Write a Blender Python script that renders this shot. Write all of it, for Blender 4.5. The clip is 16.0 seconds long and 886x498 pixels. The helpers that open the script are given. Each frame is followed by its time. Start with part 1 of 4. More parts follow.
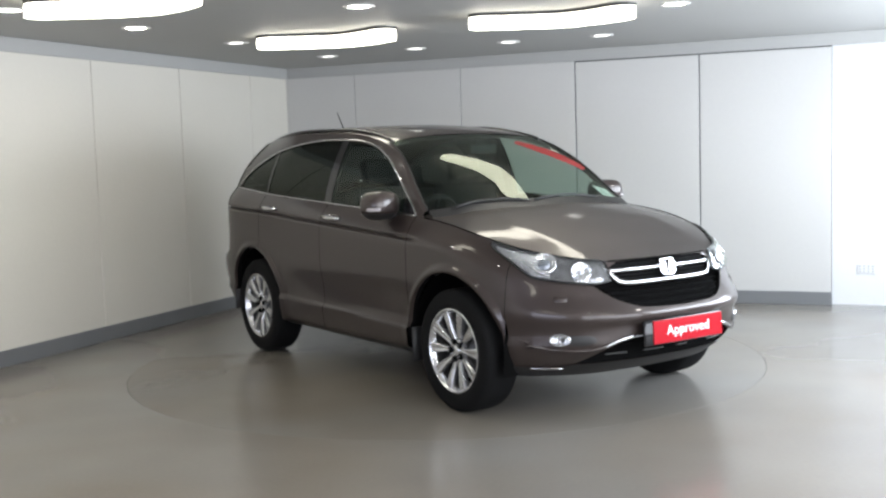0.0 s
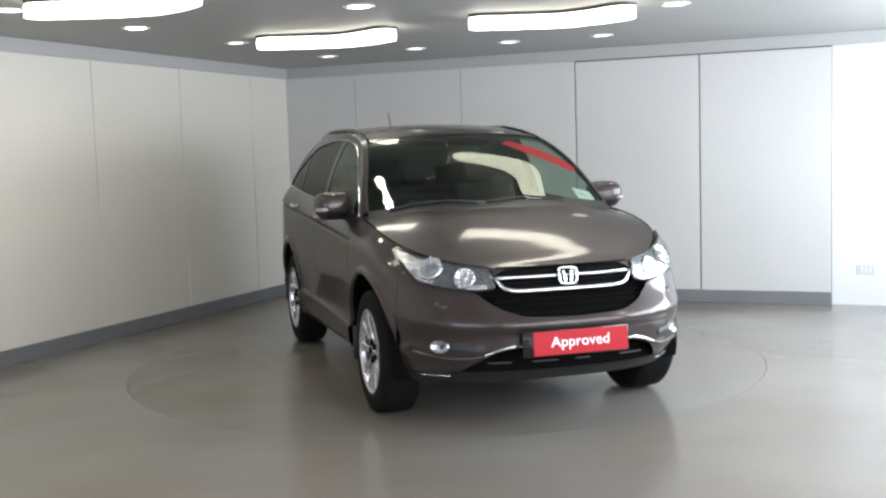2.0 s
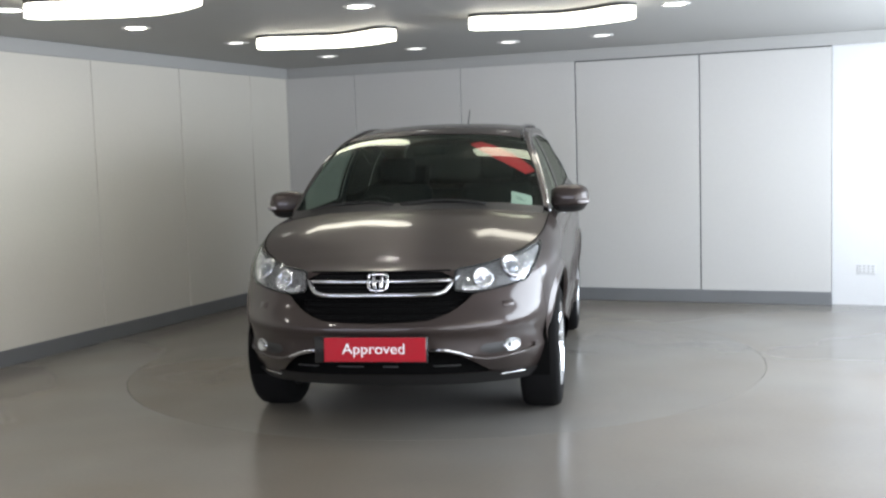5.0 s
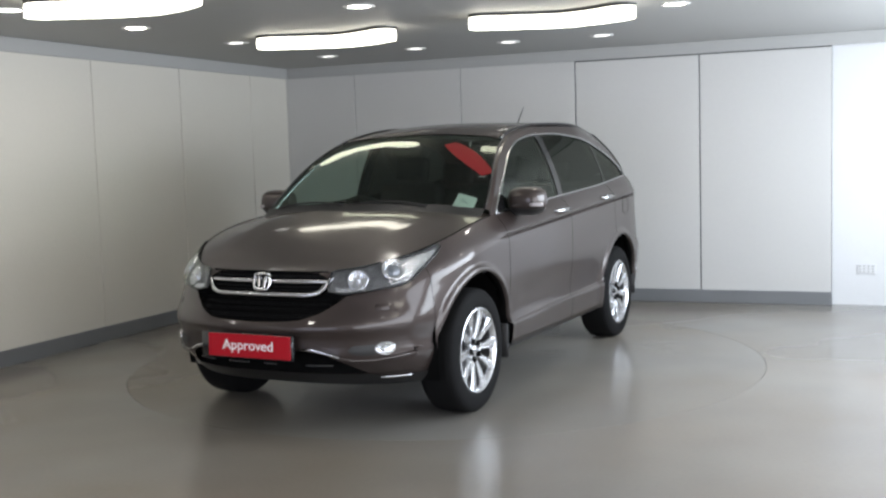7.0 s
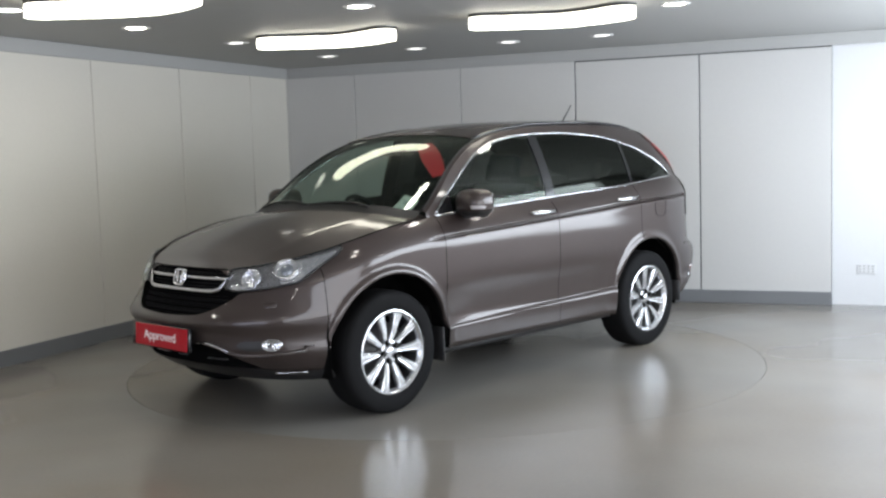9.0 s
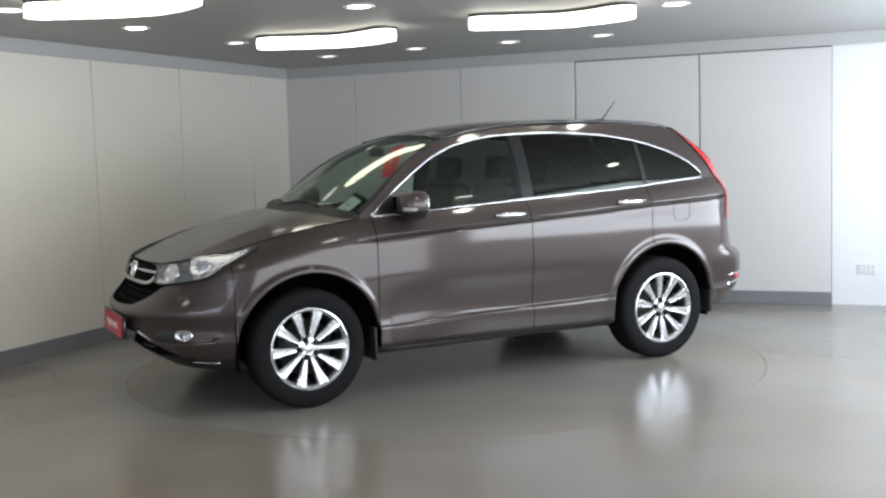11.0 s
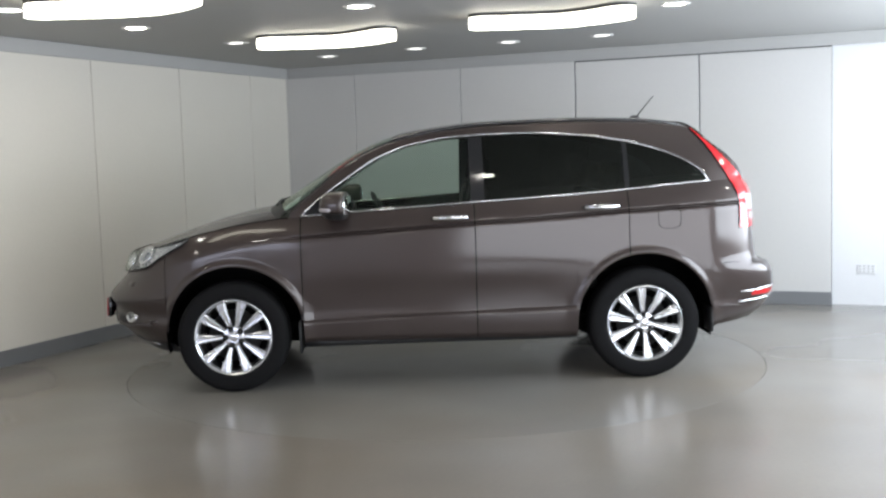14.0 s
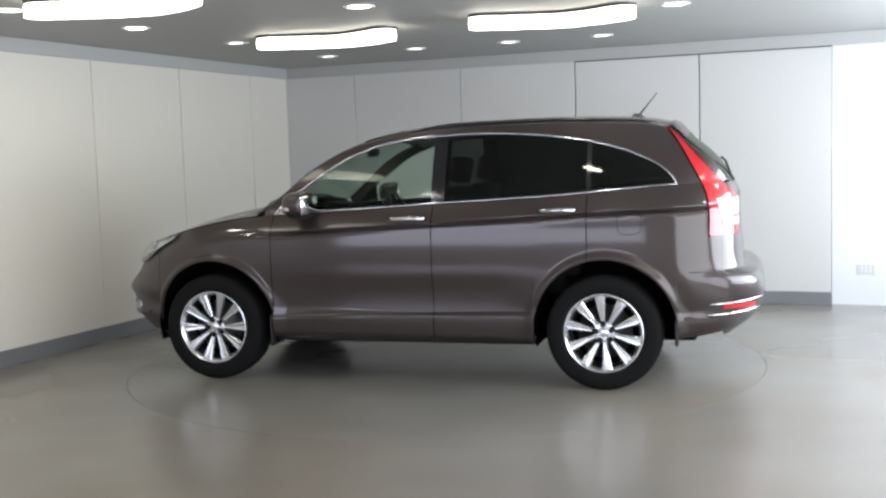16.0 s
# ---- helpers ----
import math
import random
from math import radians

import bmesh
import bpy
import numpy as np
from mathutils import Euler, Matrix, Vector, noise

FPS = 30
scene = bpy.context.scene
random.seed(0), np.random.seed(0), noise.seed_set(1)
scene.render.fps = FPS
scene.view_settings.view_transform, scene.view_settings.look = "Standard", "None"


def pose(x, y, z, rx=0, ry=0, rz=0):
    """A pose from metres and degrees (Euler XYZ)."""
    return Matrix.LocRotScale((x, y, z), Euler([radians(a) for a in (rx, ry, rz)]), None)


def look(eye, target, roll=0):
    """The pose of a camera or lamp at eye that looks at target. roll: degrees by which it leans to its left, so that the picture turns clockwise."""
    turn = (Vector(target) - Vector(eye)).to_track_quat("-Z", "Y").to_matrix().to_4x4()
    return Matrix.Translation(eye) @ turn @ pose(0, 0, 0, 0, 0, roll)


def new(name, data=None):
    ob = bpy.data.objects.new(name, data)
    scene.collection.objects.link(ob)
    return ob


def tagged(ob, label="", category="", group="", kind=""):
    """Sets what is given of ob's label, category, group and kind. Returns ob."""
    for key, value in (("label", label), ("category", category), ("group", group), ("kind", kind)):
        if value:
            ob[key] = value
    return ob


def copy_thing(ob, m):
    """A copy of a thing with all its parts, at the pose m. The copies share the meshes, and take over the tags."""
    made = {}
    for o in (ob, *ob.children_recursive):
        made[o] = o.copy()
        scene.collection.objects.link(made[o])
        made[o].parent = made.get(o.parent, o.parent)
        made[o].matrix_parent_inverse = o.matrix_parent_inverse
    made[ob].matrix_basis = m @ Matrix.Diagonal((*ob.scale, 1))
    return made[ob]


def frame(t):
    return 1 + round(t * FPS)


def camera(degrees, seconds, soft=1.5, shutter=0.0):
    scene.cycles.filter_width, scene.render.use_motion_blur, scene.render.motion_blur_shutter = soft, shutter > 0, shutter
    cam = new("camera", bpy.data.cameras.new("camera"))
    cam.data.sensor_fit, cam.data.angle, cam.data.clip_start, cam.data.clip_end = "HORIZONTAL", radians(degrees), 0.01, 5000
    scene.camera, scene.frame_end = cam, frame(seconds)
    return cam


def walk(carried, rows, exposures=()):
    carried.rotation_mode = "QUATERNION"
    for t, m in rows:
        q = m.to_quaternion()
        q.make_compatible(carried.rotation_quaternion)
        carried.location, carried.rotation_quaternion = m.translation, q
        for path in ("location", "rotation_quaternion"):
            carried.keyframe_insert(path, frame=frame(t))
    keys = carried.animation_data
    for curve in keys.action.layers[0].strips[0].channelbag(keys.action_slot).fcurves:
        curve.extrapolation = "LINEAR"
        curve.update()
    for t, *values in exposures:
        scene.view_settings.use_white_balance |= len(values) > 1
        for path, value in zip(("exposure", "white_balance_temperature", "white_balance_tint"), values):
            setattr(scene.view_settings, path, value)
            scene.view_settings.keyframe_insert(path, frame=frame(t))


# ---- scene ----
# ---- camera: on a fixed stand at eye height
EYE = (0.0, -7.666, 1.477)
cam = camera(44.77, 16.0, soft=2.5)
VIEW = look(EYE, (0.0, -6.6696, 1.3881), -1.753)
walk(cam, [(0.0, VIEW), (16.0, VIEW)], exposures=[(0.0, 0.02), (3.5, -0.13), (8.5, -0.34), (11.5, -0.29), (14.5, -0.17), (16.0, -0.09)])

# ---- daylight through the wide door opening, ceiling lights as glowing meshes
world = bpy.data.worlds.new("overcast sky")
scene.world = world
world.use_nodes = True
wn = world.node_tree.nodes
sky = wn.new("ShaderNodeTexSky")
sky.sky_type, sky.sun_disc, sky.sun_elevation, sky.sun_rotation = "NISHITA", False, radians(50), radians(90)
world.node_tree.links.new(sky.outputs[0], wn["Background"].inputs[0])
wn["Background"].inputs[1].default_value = 0.10

TURN = -22.66                      # the room's turn about z, degrees
CORNER = (-1.639, 4.094)
ROOM = pose(CORNER[0], CORNER[1], 0, 0, 0, TURN)
RIGHT, FRONT, HIGH = 7.4, -13.0, 2.43   # room: u 0..RIGHT, v FRONT..0, ceiling height

lamp = bpy.data.lights.new("door daylight", "AREA")
lamp.shape, lamp.size, lamp.size_y, lamp.energy, lamp.color = "RECTANGLE", 4.2, 1.5, 330, (0.82, 0.90, 1.0)
day = new("door_daylight", lamp)
day.matrix_world = ROOM @ look((RIGHT + 0.15, -2.6, 1.55), (0, -2.6, 1.25))
lamp = bpy.data.lights.new("shop window daylight", "AREA")
lamp.shape, lamp.size, lamp.size_y, lamp.energy, lamp.color = "RECTANGLE", 6.7, 1.9, 300, (0.88, 0.92, 1.0)
shop = new("shop_window_daylight", lamp)
shop.matrix_world = ROOM @ look((RIGHT + 0.15, -8.45, 1.1), (0, -8.45, 1.1))
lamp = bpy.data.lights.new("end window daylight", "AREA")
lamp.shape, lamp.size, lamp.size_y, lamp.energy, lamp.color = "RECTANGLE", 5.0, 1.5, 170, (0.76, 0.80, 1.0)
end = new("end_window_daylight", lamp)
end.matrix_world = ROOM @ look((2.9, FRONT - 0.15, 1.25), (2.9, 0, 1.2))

# ---- materials
def mat(name, color, rough=0.5, metal=0.0, coat=0.0, spread=0.0, scale=6.0, fine=0.0, fine_scale=120.0, bump=0.0, emit=0.0, spec=0.5, rough_spread=0.0, tint=None):
    m = bpy.data.materials.new(name)
    m.use_nodes = True
    nt = m.node_tree
    b = nt.nodes["Principled BSDF"]
    b.inputs["Roughness"].default_value, b.inputs["Metallic"].default_value = rough, metal
    b.inputs["Base Color"].default_value = (*color, 1)
    b.inputs["Coat Weight"].default_value, b.inputs["Coat Roughness"].default_value = coat, 0.09
    b.inputs["Specular IOR Level"].default_value = spec
    if emit:
        b.inputs["Emission Color"].default_value, b.inputs["Emission Strength"].default_value = (*color, 1), emit
    if spread or fine or bump or rough_spread:
        co = nt.nodes.new("ShaderNodeTexCoord")
        big, small = nt.nodes.new("ShaderNodeTexNoise"), nt.nodes.new("ShaderNodeTexNoise")
        big.inputs["Scale"].default_value, big.inputs["Detail"].default_value = scale, 3
        small.inputs["Scale"].default_value, small.inputs["Detail"].default_value = fine_scale, 3
        for n in (big, small):
            nt.links.new(co.outputs["Object"], n.inputs["Vector"])
        def ramp(src, k):
            r = nt.nodes.new("ShaderNodeMapRange")
            r.inputs["From Min"].default_value, r.inputs["From Max"].default_value = 0.2, 0.8
            r.inputs["To Min"].default_value, r.inputs["To Max"].default_value = 1 - k, 1 + k
            nt.links.new(src.outputs["Fac"], r.inputs["Value"])
            return r
        a, c = ramp(big, spread), ramp(small, fine)
        mul = nt.nodes.new("ShaderNodeMath")
        mul.operation = "MULTIPLY"
        nt.links.new(a.outputs[0], mul.inputs[0]), nt.links.new(c.outputs[0], mul.inputs[1])
        vm = nt.nodes.new("ShaderNodeVectorMath")
        vm.operation = "SCALE"
        vm.inputs[0].default_value = color
        if tint:
            mx = nt.nodes.new("ShaderNodeMix")
            mx.data_type = "RGBA"
            mx.inputs[6].default_value, mx.inputs[7].default_value = (*color, 1), (*tint, 1)
            wide = nt.nodes.new("ShaderNodeTexNoise")
            wide.inputs["Scale"].default_value, wide.inputs["Detail"].default_value = scale * 0.7, 2
            nt.links.new(co.outputs["Object"], wide.inputs["Vector"])
            fac = nt.nodes.new("ShaderNodeMapRange")
            fac.inputs["From Min"].default_value, fac.inputs["From Max"].default_value = 0.35, 0.65
            nt.links.new(wide.outputs["Fac"], fac.inputs["Value"]), nt.links.new(fac.outputs[0], mx.inputs[0])
            nt.links.new(mx.outputs[2], vm.inputs[0])
        nt.links.new(mul.outputs[0], vm.inputs["Scale"])
        nt.links.new(vm.outputs[0], b.inputs["Base Color"])
        if rough_spread:
            rr = nt.nodes.new("ShaderNodeMapRange")
            rr.inputs["From Min"].default_value, rr.inputs["From Max"].default_value = 0.3, 0.7
            rr.inputs["To Min"].default_value, rr.inputs["To Max"].default_value = rough - rough_spread, rough + rough_spread
            nt.links.new(big.outputs["Fac"], rr.inputs["Value"]), nt.links.new(rr.outputs[0], b.inputs["Roughness"])
        if bump:
            bp = nt.nodes.new("ShaderNodeBump")
            bp.inputs["Strength"].default_value, bp.inputs["Distance"].default_value = bump, 0.01
            nt.links.new(small.outputs["Fac"], bp.inputs["Height"]), nt.links.new(bp.outputs[0], b.inputs["Normal"])
    return m


def pane(name, tint, gloss=1.0):
    """Thin window glass: tinted see-through sheet with a Fresnel gloss."""
    m = bpy.data.materials.new(name)
    m.use_nodes = True
    nt = m.node_tree
    nt.nodes.remove(nt.nodes["Principled BSDF"])
    out = nt.nodes["Material Output"]
    tr, gl, mx, fr = (nt.nodes.new(k) for k in ("ShaderNodeBsdfTransparent", "ShaderNodeBsdfGlossy", "ShaderNodeMixShader", "ShaderNodeLayerWeight"))
    tr.inputs[0].default_value = (*tint, 1)
    gl.inputs["Roughness"].default_value = 0.02
    gl.inputs["Color"].default_value = (0.86, 0.92, 0.82, 1)
    fr.inputs["Blend"].default_value = 0.5
    power, scale = nt.nodes.new("ShaderNodeMath"), nt.nodes.new("ShaderNodeMath")
    power.operation, scale.operation = "POWER", "MULTIPLY_ADD"
    power.inputs[1].default_value = 5.0
    scale.inputs[1].default_value, scale.inputs[2].default_value = 0.85 * gloss, 0.05 * gloss
    nt.links.new(fr.outputs["Facing"], power.inputs[0]), nt.links.new(power.outputs[0], scale.inputs[0])
    nt.links.new(scale.outputs[0], mx.inputs[0]), nt.links.new(tr.outputs[0], mx.inputs[1]), nt.links.new(gl.outputs[0], mx.inputs[2])
    nt.links.new(mx.outputs[0], out.inputs[0])
    return m


M_FLOOR = mat("painted floor", (0.220, 0.214, 0.200), 0.22, spec=0.75, rough_spread=0.05, tint=(0.185, 0.158, 0.126), spread=0.20, scale=0.55, fine=0.03, fine_scale=40, bump=0.02)
M_TABLE = mat("turntable paint", (0.215, 0.209, 0.196), 0.22, spec=0.75, rough_spread=0.05, tint=(0.182, 0.160, 0.130), spread=0.20, scale=0.55, fine=0.03, fine_scale=40, bump=0.02)
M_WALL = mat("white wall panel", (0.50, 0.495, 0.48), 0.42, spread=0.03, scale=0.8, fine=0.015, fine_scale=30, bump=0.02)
# left wall: ivory base colour also lifted to make up for light there
M_WALLWARM = mat("lightened ivory wall panel", (0.60, 0.575, 0.512), 0.42, spread=0.03, scale=0.8, fine=0.015, fine_scale=30, bump=0.02)
M_WALL2 = mat("white plaster", (0.61, 0.615, 0.62), 0.55, spread=0.03, scale=0.9, fine=0.02, fine_scale=60, bump=0.03)
M_SEAM = mat("panel joint", (0.09, 0.09, 0.095), 0.6)
M_GAP = mat("turntable gap", (0.02, 0.019, 0.018), 0.8)
M_BASE = mat("grey skirting", (0.15, 0.155, 0.16), 0.45, spread=0.08, scale=3, fine=0.04)
M_CEIL = mat("ceiling paint", (0.36, 0.36, 0.348), 0.6, spread=0.03, scale=0.6, fine=0.02, fine_scale=50, bump=0.02)
M_LIGHT = mat("lit opal diffuser", (1.0, 0.95, 0.81), 0.4, emit=7.8)
M_DISC = mat("lit downlight lens", (1.0, 0.96, 0.89), 0.4, emit=75.0)
M_DIM = mat("dim downlight lens", (1.0, 0.97, 0.92), 0.4, emit=4.0)
M_LTRIM = mat("dark light trim", (0.05, 0.05, 0.05), 0.4)
M_RIM = mat("white downlight ring", (0.7, 0.7, 0.68), 0.35)
M_PAINT = mat("brown-grey metallic paint", (0.0385, 0.0285, 0.026), 0.46, metal=0.50, spec=0.25, coat=0.72, fine=0.06, fine_scale=900)
M_BLACK = mat("black plastic", (0.008, 0.008, 0.0085), 0.5, fine=0.1, fine_scale=200)
M_GLOSSBLACK = mat("gloss black trim", (0.01, 0.01, 0.011), 0.12)
M_DARK = mat("wheel well liner", (0.005, 0.005, 0.005), 0.95, spec=0.0)
M_RUBBER = mat("tyre rubber", (0.0045, 0.0045, 0.0048), 0.8, spec=0.14, fine=0.12, fine_scale=150, bump=0.05)
M_ALLOY = mat("silver alloy", (0.60, 0.605, 0.62), 0.27, metal=0.9, fine=0.03, fine_scale=300)
M_STEEL = mat("brake steel", (0.07, 0.07, 0.07), 0.45, metal=0.8)
M_CHROME = mat("chrome", (0.80, 0.80, 0.82), 0.07, metal=1.0)
M_SATIN = mat("satin chrome", (0.50, 0.50, 0.51), 0.17, metal=1.0, fine=0.04, fine_scale=200)
M_RED = mat("red tail lens", (0.44, 0.008, 0.012), 0.18, coat=0.45)
M_WHITELENS = mat("clear tail lens", (0.30, 0.28, 0.285), 0.25, coat=0.15)
M_PLATE = mat("red show plate", (0.34, 0.004, 0.012), 0.35, spec=0.2, fine=0.02)
M_WHITE = mat("white lettering", (0.85, 0.85, 0.85), 0.5)
M_TAG = mat("red paper tag", (0.85, 0.015, 0.04), 0.6)
M_SEAT = mat("dark seat cloth", (0.007, 0.007, 0.0073), 0.9, spec=0.15, fine=0.06, fine_scale=80)
M_DASH = mat("dash plastic", (0.010, 0.010, 0.011), 0.65, spec=0.3, fine=0.05, fine_scale=80)
M_LINER = mat("pale headliner", (0.16, 0.155, 0.145), 0.9)
M_REFLECTOR = mat("headlamp reflector", (0.64, 0.645, 0.66), 0.2, metal=0.9, fine=0.35, fine_scale=50, bump=0.6)
M_BEZEL = mat("lamp bezel", (0.13, 0.13, 0.135), 0.25, metal=0.5, fine=0.5, fine_scale=45, bump=0.5)
M_LENS = mat("projector lens", (0.25, 0.27, 0.3), 0.05, metal=0.6, coat=1.0)
M_AMBER = mat("amber bulb lens", (0.6, 0.2, 0.02), 0.2)
M_GLASS = pane("clear greenish glass", (0.74, 0.83, 0.78), 0.75)
M_SCREEN = pane("green-tinted windscreen glass", (0.50, 0.60, 0.54))
M_TINT = pane("privacy glass", (0.06, 0.065, 0.065), 0.62)
M_COVER = pane("lamp cover", (0.92, 0.93, 0.95))


# ---- mesh helpers
def mesh_of(name, verts, faces, material, smooth=True):
    me = bpy.data.meshes.new(name)
    me.from_pydata([tuple(v) for v in verts], [], faces)
    bm = bmesh.new()
    bm.from_mesh(me)
    bmesh.ops.remove_doubles(bm, verts=bm.verts, dist=0.00004)
    bmesh.ops.recalc_face_normals(bm, faces=bm.faces)
    bm.to_mesh(me), bm.free()
    if smooth:
        me.shade_smooth()
    me.materials.append(material)
    return me


def part(name, data, material, parent, label="", m=None, smooth=True, angle=None):
    """Links a bmesh, or a pair of vertices and faces, as one mesh object under a thing or part."""
    if isinstance(data, tuple):
        me = mesh_of(name, data[0], data[1], material, smooth)
    else:
        me = bpy.data.meshes.new(name)
        bmesh.ops.recalc_face_normals(data, faces=data.faces)
        data.to_mesh(me), data.free()
        me.materials.append(material)
        if smooth:
            me.shade_smooth()
    if angle:
        me.set_sharp_from_angle(angle=radians(angle))
    ob = new(name, me)
    if parent:
        ob.parent = parent
    if m is not None:
        ob.matrix_local = m
    return tagged(ob, label)


def box(x0, x1, y0, y1, z0, z1, bevel=0.0, segs=2, bm=None):
    own = bm or bmesh.new()
    r = bmesh.ops.create_cube(own, size=1.0, matrix=Matrix.Translation(((x0 + x1) / 2, (y0 + y1) / 2, (z0 + z1) / 2)) @ Matrix.Diagonal((x1 - x0, y1 - y0, z1 - z0, 1)))
    if bevel:
        vs = set(r["verts"])
        bmesh.ops.bevel(own, geom=[e for e in own.edges if e.verts[0] in vs and e.verts[1] in vs], offset=bevel, segments=segs, affect="EDGES", profile=0.7)
    return own


def grid(rows, close_u=False, close_v=False):
    """Quads over a table of points."""
    nu, nv = len(rows), len(rows[0])
    verts = [p for r in rows for p in r]
    faces = []
    for i in range(nu if close_u else nu - 1):
        for j in range(nv if close_v else nv - 1):
            a, b = i, (i + 1) % nu
            c, d = j, (j + 1) % nv
            faces.append((a * nv + c, b * nv + c, b * nv + d, a * nv + d))
    return verts, faces


def merge(*meshes):
    verts, faces = [], []
    for v, f in meshes:
        k = len(verts)
        verts += list(v)
        faces += [tuple(i + k for i in q) for q in f]
    return verts, faces


def tube(path, r, sides=8, closed=False, flat=1.0):
    """A round bar along points; flat squeezes its second axis."""
    pts = [Vector(p) for p in path]
    rows, n = [], len(pts)
    for i, p in enumerate(pts):
        if closed:
            d = pts[(i + 1) % n] - pts[i - 1]
        else:
            d = pts[min(i + 1, n - 1)] - pts[max(i - 1, 0)]
        d.normalize()
        a = d.cross(Vector((0, 0, 1)))
        a = a.normalized() if a.length > 1e-4 else Vector((1, 0, 0))
        b = d.cross(a)
        rr = r[i] if isinstance(r, (list, tuple)) else r
        rows.append([p + (a * math.cos(w) * flat + b * math.sin(w)) * rr for w in [2 * math.pi * k / sides for k in range(sides)]])
    v, f = grid(rows, closed, True)
    if not closed:
        f.append(tuple(range(sides)))
        f.append(tuple(range((n - 1) * sides, n * sides)))
    return v, f


def lathe(profile, n=48, axis="y"):
    """Turns (radius, along) pairs about an axis."""
    rows = []
    for k in range(n):
        w = 2 * math.pi * k / n
        c, s = math.cos(w), math.sin(w)
        rows.append([(r * c, h, r * s) if axis == "y" else (r * c, r * s, h) for r, h in profile])
    return grid(rows, True, False)


def smooth_keys(*keys):
    """A smooth function through (x, value) keys."""
    ks = sorted(keys)
    xs, ys = [k[0] for k in ks], [k[1] for k in ks]
    n = len(xs)
    sl = [(ys[i + 1] - ys[i]) / (xs[i + 1] - xs[i]) for i in range(n - 1)]
    ta = [sl[0]] + [0 if sl[i - 1] * sl[i] <= 0 else 2 * sl[i - 1] * sl[i] / (sl[i - 1] + sl[i]) for i in range(1, n - 1)] + [sl[-1]]
    def f(x):
        if x <= xs[0]:
            return ys[0]
        if x >= xs[-1]:
            return ys[-1]
        i = max(j for j in range(n - 1) if xs[j] <= x)
        h = xs[i + 1] - xs[i]
        t = (x - xs[i]) / h
        return ((2 * t**3 - 3 * t * t + 1) * ys[i] + (t**3 - 2 * t * t + t) * h * ta[i] + (-2 * t**3 + 3 * t * t) * ys[i + 1] + (t**3 - t * t) * h * ta[i + 1])
    return f


def span(a, b, n):
    return [a + (b - a) * i / (n - 1) for i in range(n)]


# ---- the room
def in_room(name, data, material, kind="structure", smooth=False, label="", category=""):
    ob = part(name, data, material, None, label, None, smooth)
    ob.matrix_world = ROOM
    return tagged(ob, category=category, kind=kind)


TABLE_R = 2.215
def build_floor():
    # floor with a round opening for the turntable
    bm = bmesh.new()
    n, big = 128, 60
    inv = ROOM.inverted()
    c = inv @ Vector((0, 0, 0))
    ring = [bm.verts.new((c.x + (TABLE_R + 0.002) * math.cos(2 * math.pi * k / n), c.y + (TABLE_R + 0.002) * math.sin(2 * math.pi * k / n), 0)) for k in range(n)]
    low = [bm.verts.new((v.co.x, v.co.y, -0.06)) for v in ring]
    lim = []
    for k in range(n):
        w = 2 * math.pi * k / n
        d = Vector((math.cos(w), math.sin(w)))
        t = min(((RIGHT + 3 - c.x) if d.x > 0 else (-0.3 - c.x)) / d.x if abs(d.x) > 1e-6 else 1e9, ((0.4 - c.y) if d.y > 0 else (FRONT - 0.3 - c.y)) / d.y if abs(d.y) > 1e-6 else 1e9)
        lim.append(bm.verts.new((c.x + d.x * t, c.y + d.y * t, 0)))
    for k in range(n):
        j = (k + 1) % n
        bm.faces.new((ring[k], lim[k], lim[j], ring[j]))
        bm.faces.new((low[k], ring[k], ring[j], low[j]))
    for u, v in ((RIGHT + 3, 0.4), (-0.3, 0.4), (-0.3, FRONT - 0.3), (RIGHT + 3, FRONT - 0.3)):
        near = sorted(lim, key=lambda q: (q.co.x - u)**2 + (q.co.y - v)**2)[:2]
        bm.faces.new((near[0], near[1], bm.verts.new((u, v, 0))))
    return in_room("floor", bm, M_FLOOR, label="grey-beige painted floor with a satin sheen")


def build_turntable():
    table = new("turntable")
    tagged(table, "round car turntable flush with the painted floor", "turntable")
    v, f = lathe([(0.0, 0.0), (0.6, 0.0), (1.4, 0.0), (TABLE_R - 0.001, 0.0), (TABLE_R - 0.001, -0.05)], 128, "z")
    part("deck", (v, f), M_TABLE, table, smooth=False)
    v, f = lathe([(TABLE_R - 0.02, -0.045), (TABLE_R + 0.03, -0.045), (TABLE_R + 0.03, -0.06)], 128, "z")
    part("gap_ring", (v, f), M_GAP, table, "thin gap round the turning deck", smooth=False)
    return table


